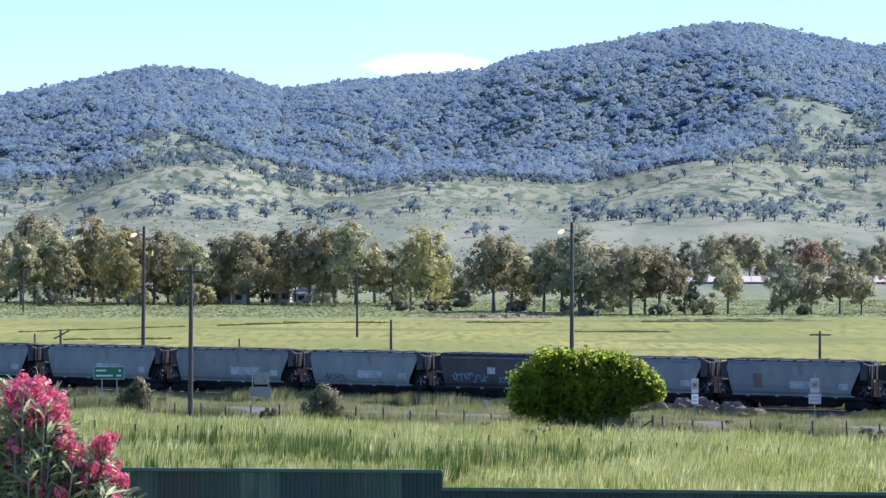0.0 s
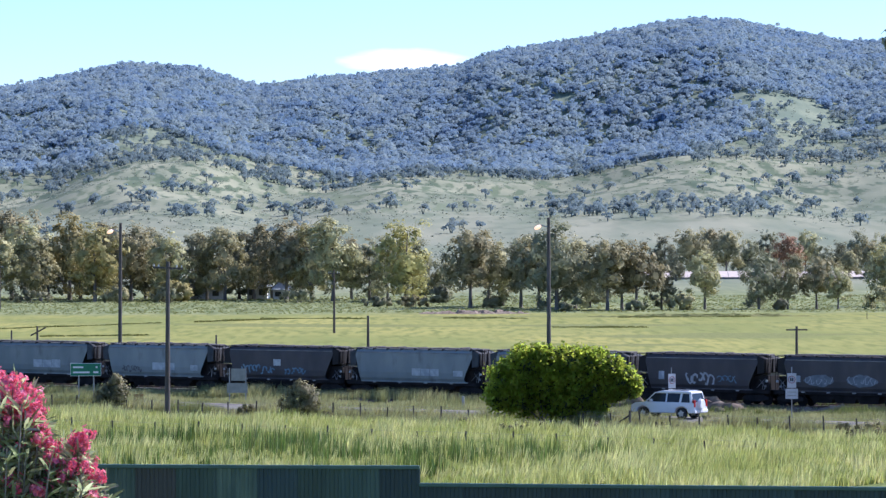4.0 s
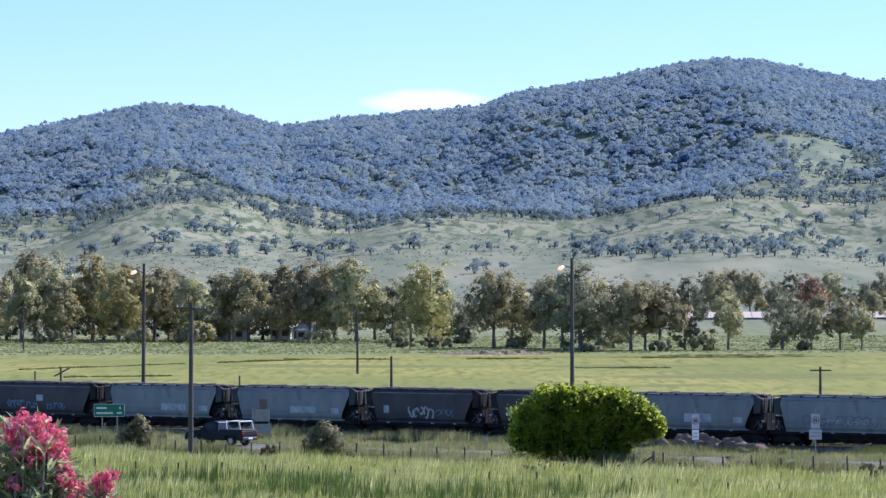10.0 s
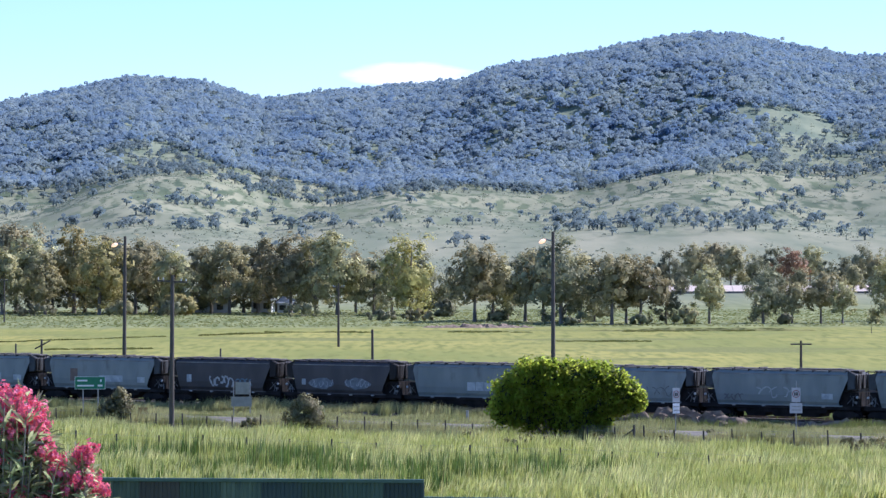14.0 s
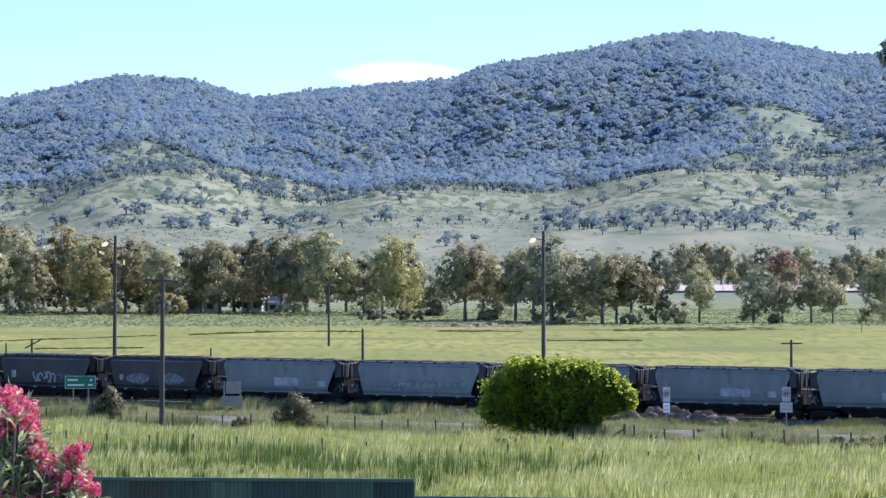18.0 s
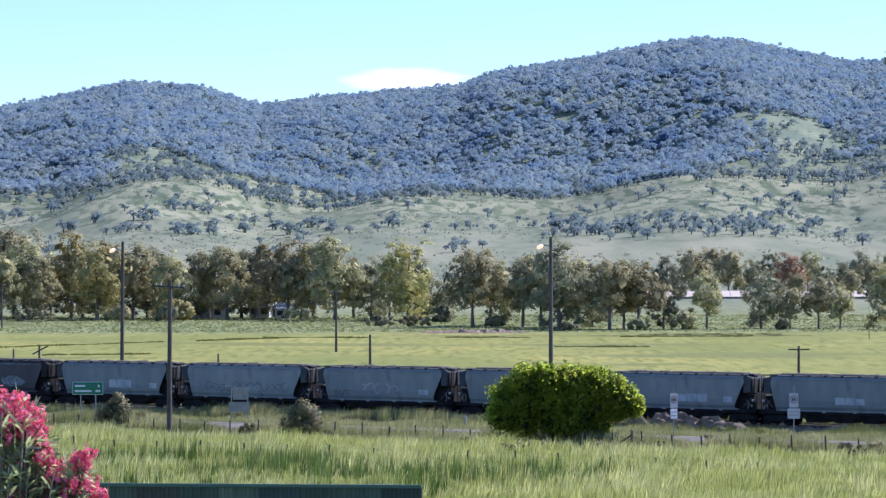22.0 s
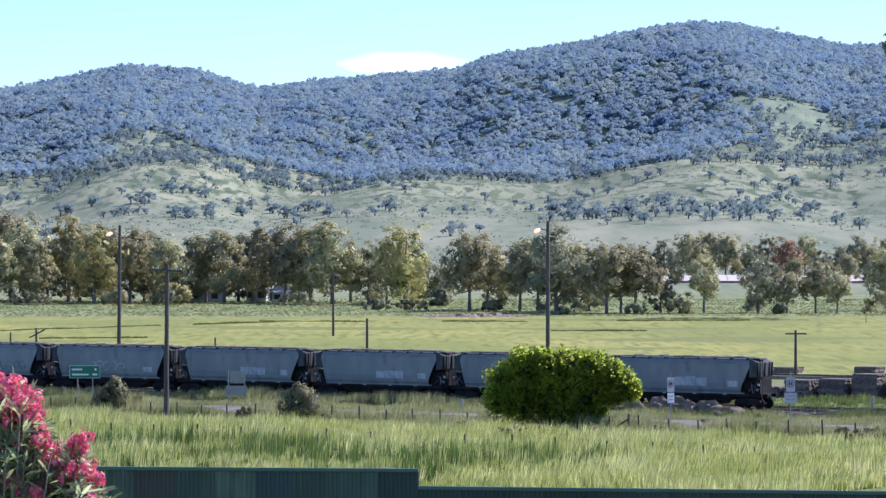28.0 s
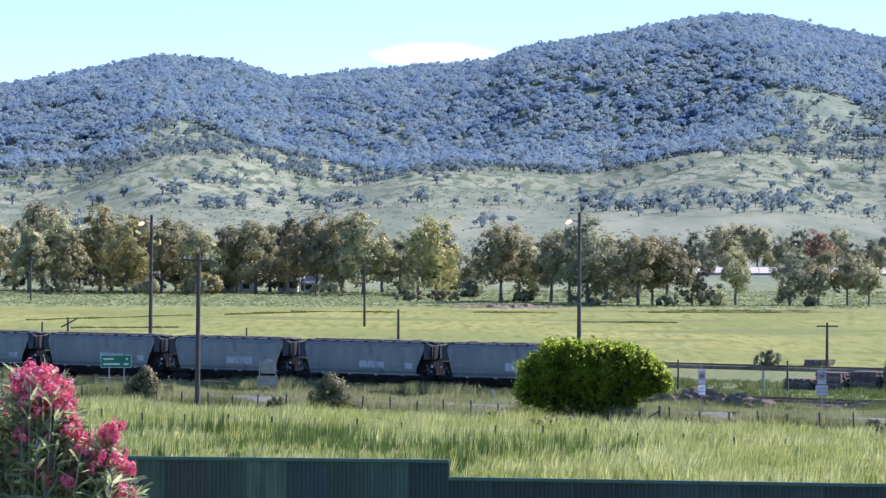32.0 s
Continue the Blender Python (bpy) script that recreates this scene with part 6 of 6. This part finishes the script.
for y in (-1, 1):
    bm = bmesh.new()
    v = [bm.verts.new(q) for q in ((0.06, 0.02 * y, 0.01), (0.05, 0.11 * y, 0.012), (-0.03, 0.2 * y, 0.01), (-0.045, 0.1 * y, 0.008), (-0.05, 0.02 * y, 0.008))]
    bm.faces.new(v if y > 0 else v[::-1])
    bmesh.ops.solidify(bm, geom=bm.faces[:], thickness=0.006)
    wings.append((y, part("wing", bm, FEATHER, bird)))

# ---- a thin cloud over the ridge ----
def cloud():
    m = bpy.data.materials.new("cloud")
    m.use_nodes = True
    n = m.node_tree.nodes
    n.clear()
    o, tr, em, mx = n.new("ShaderNodeOutputMaterial"), n.new("ShaderNodeBsdfTransparent"), n.new("ShaderNodeEmission"), n.new("ShaderNodeMixShader")
    em.inputs["Color"].default_value, em.inputs["Strength"].default_value = (1.0, 0.98, 0.96, 1), 0.85
    co, sep = n.new("ShaderNodeTexCoord"), n.new("ShaderNodeSeparateXYZ")
    link(m, co.outputs["Object"], sep.inputs[0])
    no = n.new("ShaderNodeTexNoise")
    no.inputs["Scale"].default_value, no.inputs["Detail"].default_value = 0.03, 6.0
    mp = n.new("ShaderNodeMapping")
    mp.inputs["Scale"].default_value = (0.5, 1, 2.2)
    link(m, co.outputs["Object"], mp.inputs[0])
    link(m, mp.outputs[0], no.inputs["Vector"])

    def calc(op, a, b):
        k = n.new("ShaderNodeMath")
        k.operation = op
        for i, q in enumerate((a, b)):
            if isinstance(q, (int, float)):
                k.inputs[i].default_value = q
            else:
                link(m, q, k.inputs[i])
        return k.outputs[0]

    ex = calc("POWER", calc("ABSOLUTE", calc("DIVIDE", sep.outputs["X"], 92.0), 0), 2.2)
    ez = calc("POWER", calc("ABSOLUTE", calc("DIVIDE", sep.outputs["Z"], 17.0), 0), 2.0)
    body = calc("SUBTRACT", 1.0, calc("ADD", ex, ez))
    body = calc("ADD", body, calc("MULTIPLY", calc("SUBTRACT", no.outputs["Fac"], 0.5), 1.6))
    r = n.new("ShaderNodeMapRange")
    r.inputs["From Min"].default_value, r.inputs["From Max"].default_value, r.inputs["To Max"].default_value = 0.05, 0.8, 0.85
    link(m, body, r.inputs["Value"])
    link(m, r.outputs[0], mx.inputs["Fac"])
    link(m, tr.outputs[0], mx.inputs[1])
    link(m, em.outputs[0], mx.inputs[2])
    link(m, mx.outputs[0], o.inputs["Surface"])
    me = mesh_of("cloud", [(-110, 0, -26), (110, 0, -26), (110, 0, 26), (-110, 0, 26)], [(0, 1, 2, 3)], m)
    thing("cloud_backdrop", "thin white cloud low over the ridge", "cloud", pose(-24.5, 4780, 248), kind="structure", data=me)


cloud()


def motions():
    """Everything that moves: the train rolls away to the left, three cars overtake it on the road, a bird crosses."""
    way = [(0, 0.0), (4, -19.28), (8, -38.46), (12, -57.26), (16, -75.76), (20, -94.26), (24, -113.0), (28, -132.0), (32, -150.8)]
    for s, w in wagons:
        walk(w, [(t, on_line(TRACK_Y, s + d, 0.0, RAIL_TOP)) for t, d in way])
    # one wheelset turns, and all the others share its keys
    for h in wheelsets:
        h.matrix_parent_inverse = Matrix.Translation(h.location)
        h.matrix_basis = Matrix.Identity(4)
    first = wheelsets[0]
    walk(first, [(i * 4 / 30, Matrix.Rotation(-i * 4 / 30 * 4.75 / 0.42, 4, "Y")) for i in range(241)])
    for h in wheelsets[1:]:
        h.rotation_mode = "QUATERNION"
        h.animation_data_create()
        h.animation_data.action, h.animation_data.action_slot = first.animation_data.action, first.animation_data.action_slot
    for c, s0, t0, v in ((blue_car, -6.1, 1.0, -15.6), (white_car, 21.5, 4.0, -14.6), (black_ute, 20.6, 7.0, -13.85)):
        walk(c, [(t, on_line(ROAD_Y, s0 + v * (t - t0), 0.0, ROAD_Z + 0.02, 180)) for t in range(0, 33, 2)])
        c.scale = (1.08, 1.08, 1.08)
    for c, h, x, y in rolling:
        v = {blue_car: 15.6, white_car: 14.6, black_ute: 13.85}[c]
        a0, a1 = {blue_car: (0.0, 3.2), white_car: (2.5, 8.8), black_ute: (5.5, 12.2)}[c]
        rows = [(0.0, 0.0)] if a0 > 0 else []
        rows += [(round((a0 + i / 30) * 30) / 30, i / 30 * v / 0.38) for i in range(int((a1 - a0) * 30))]
        rows.append((32.0, rows[-1][1] + 0.5))
        walk(h, [(t, Matrix.Translation((x, y, 0.38)) @ Matrix.Rotation(a, 4, "Y")) for t, a in rows])
    walk(bird, [(0, pose(-55.2, 50, 14.5, 0, 4)), (2.5, pose(-15.9, 50, 12.1, 0, 4)), (3.0, pose(-8.1, 50, 11.4, 0, 4)), (3.5, pose(-0.24, 50, 10.72, 0, 4)), (4.0, pose(7.6, 50, 10.1)), (4.5, pose(15.5, 50, 9.9)), (8, pose(70, 55, 14)), (32, pose(440, 150, 40))])
    for y, h in wings:
        walk(h, [(0, pose(0, 0, 0, 10 * y))] + [(2.6 + i * 0.1, pose(0, 0, 0, (28 if i % 2 else -16) * y)) for i in range(20)] + [(32, pose(0, 0, 0, 10 * y))])


motions()
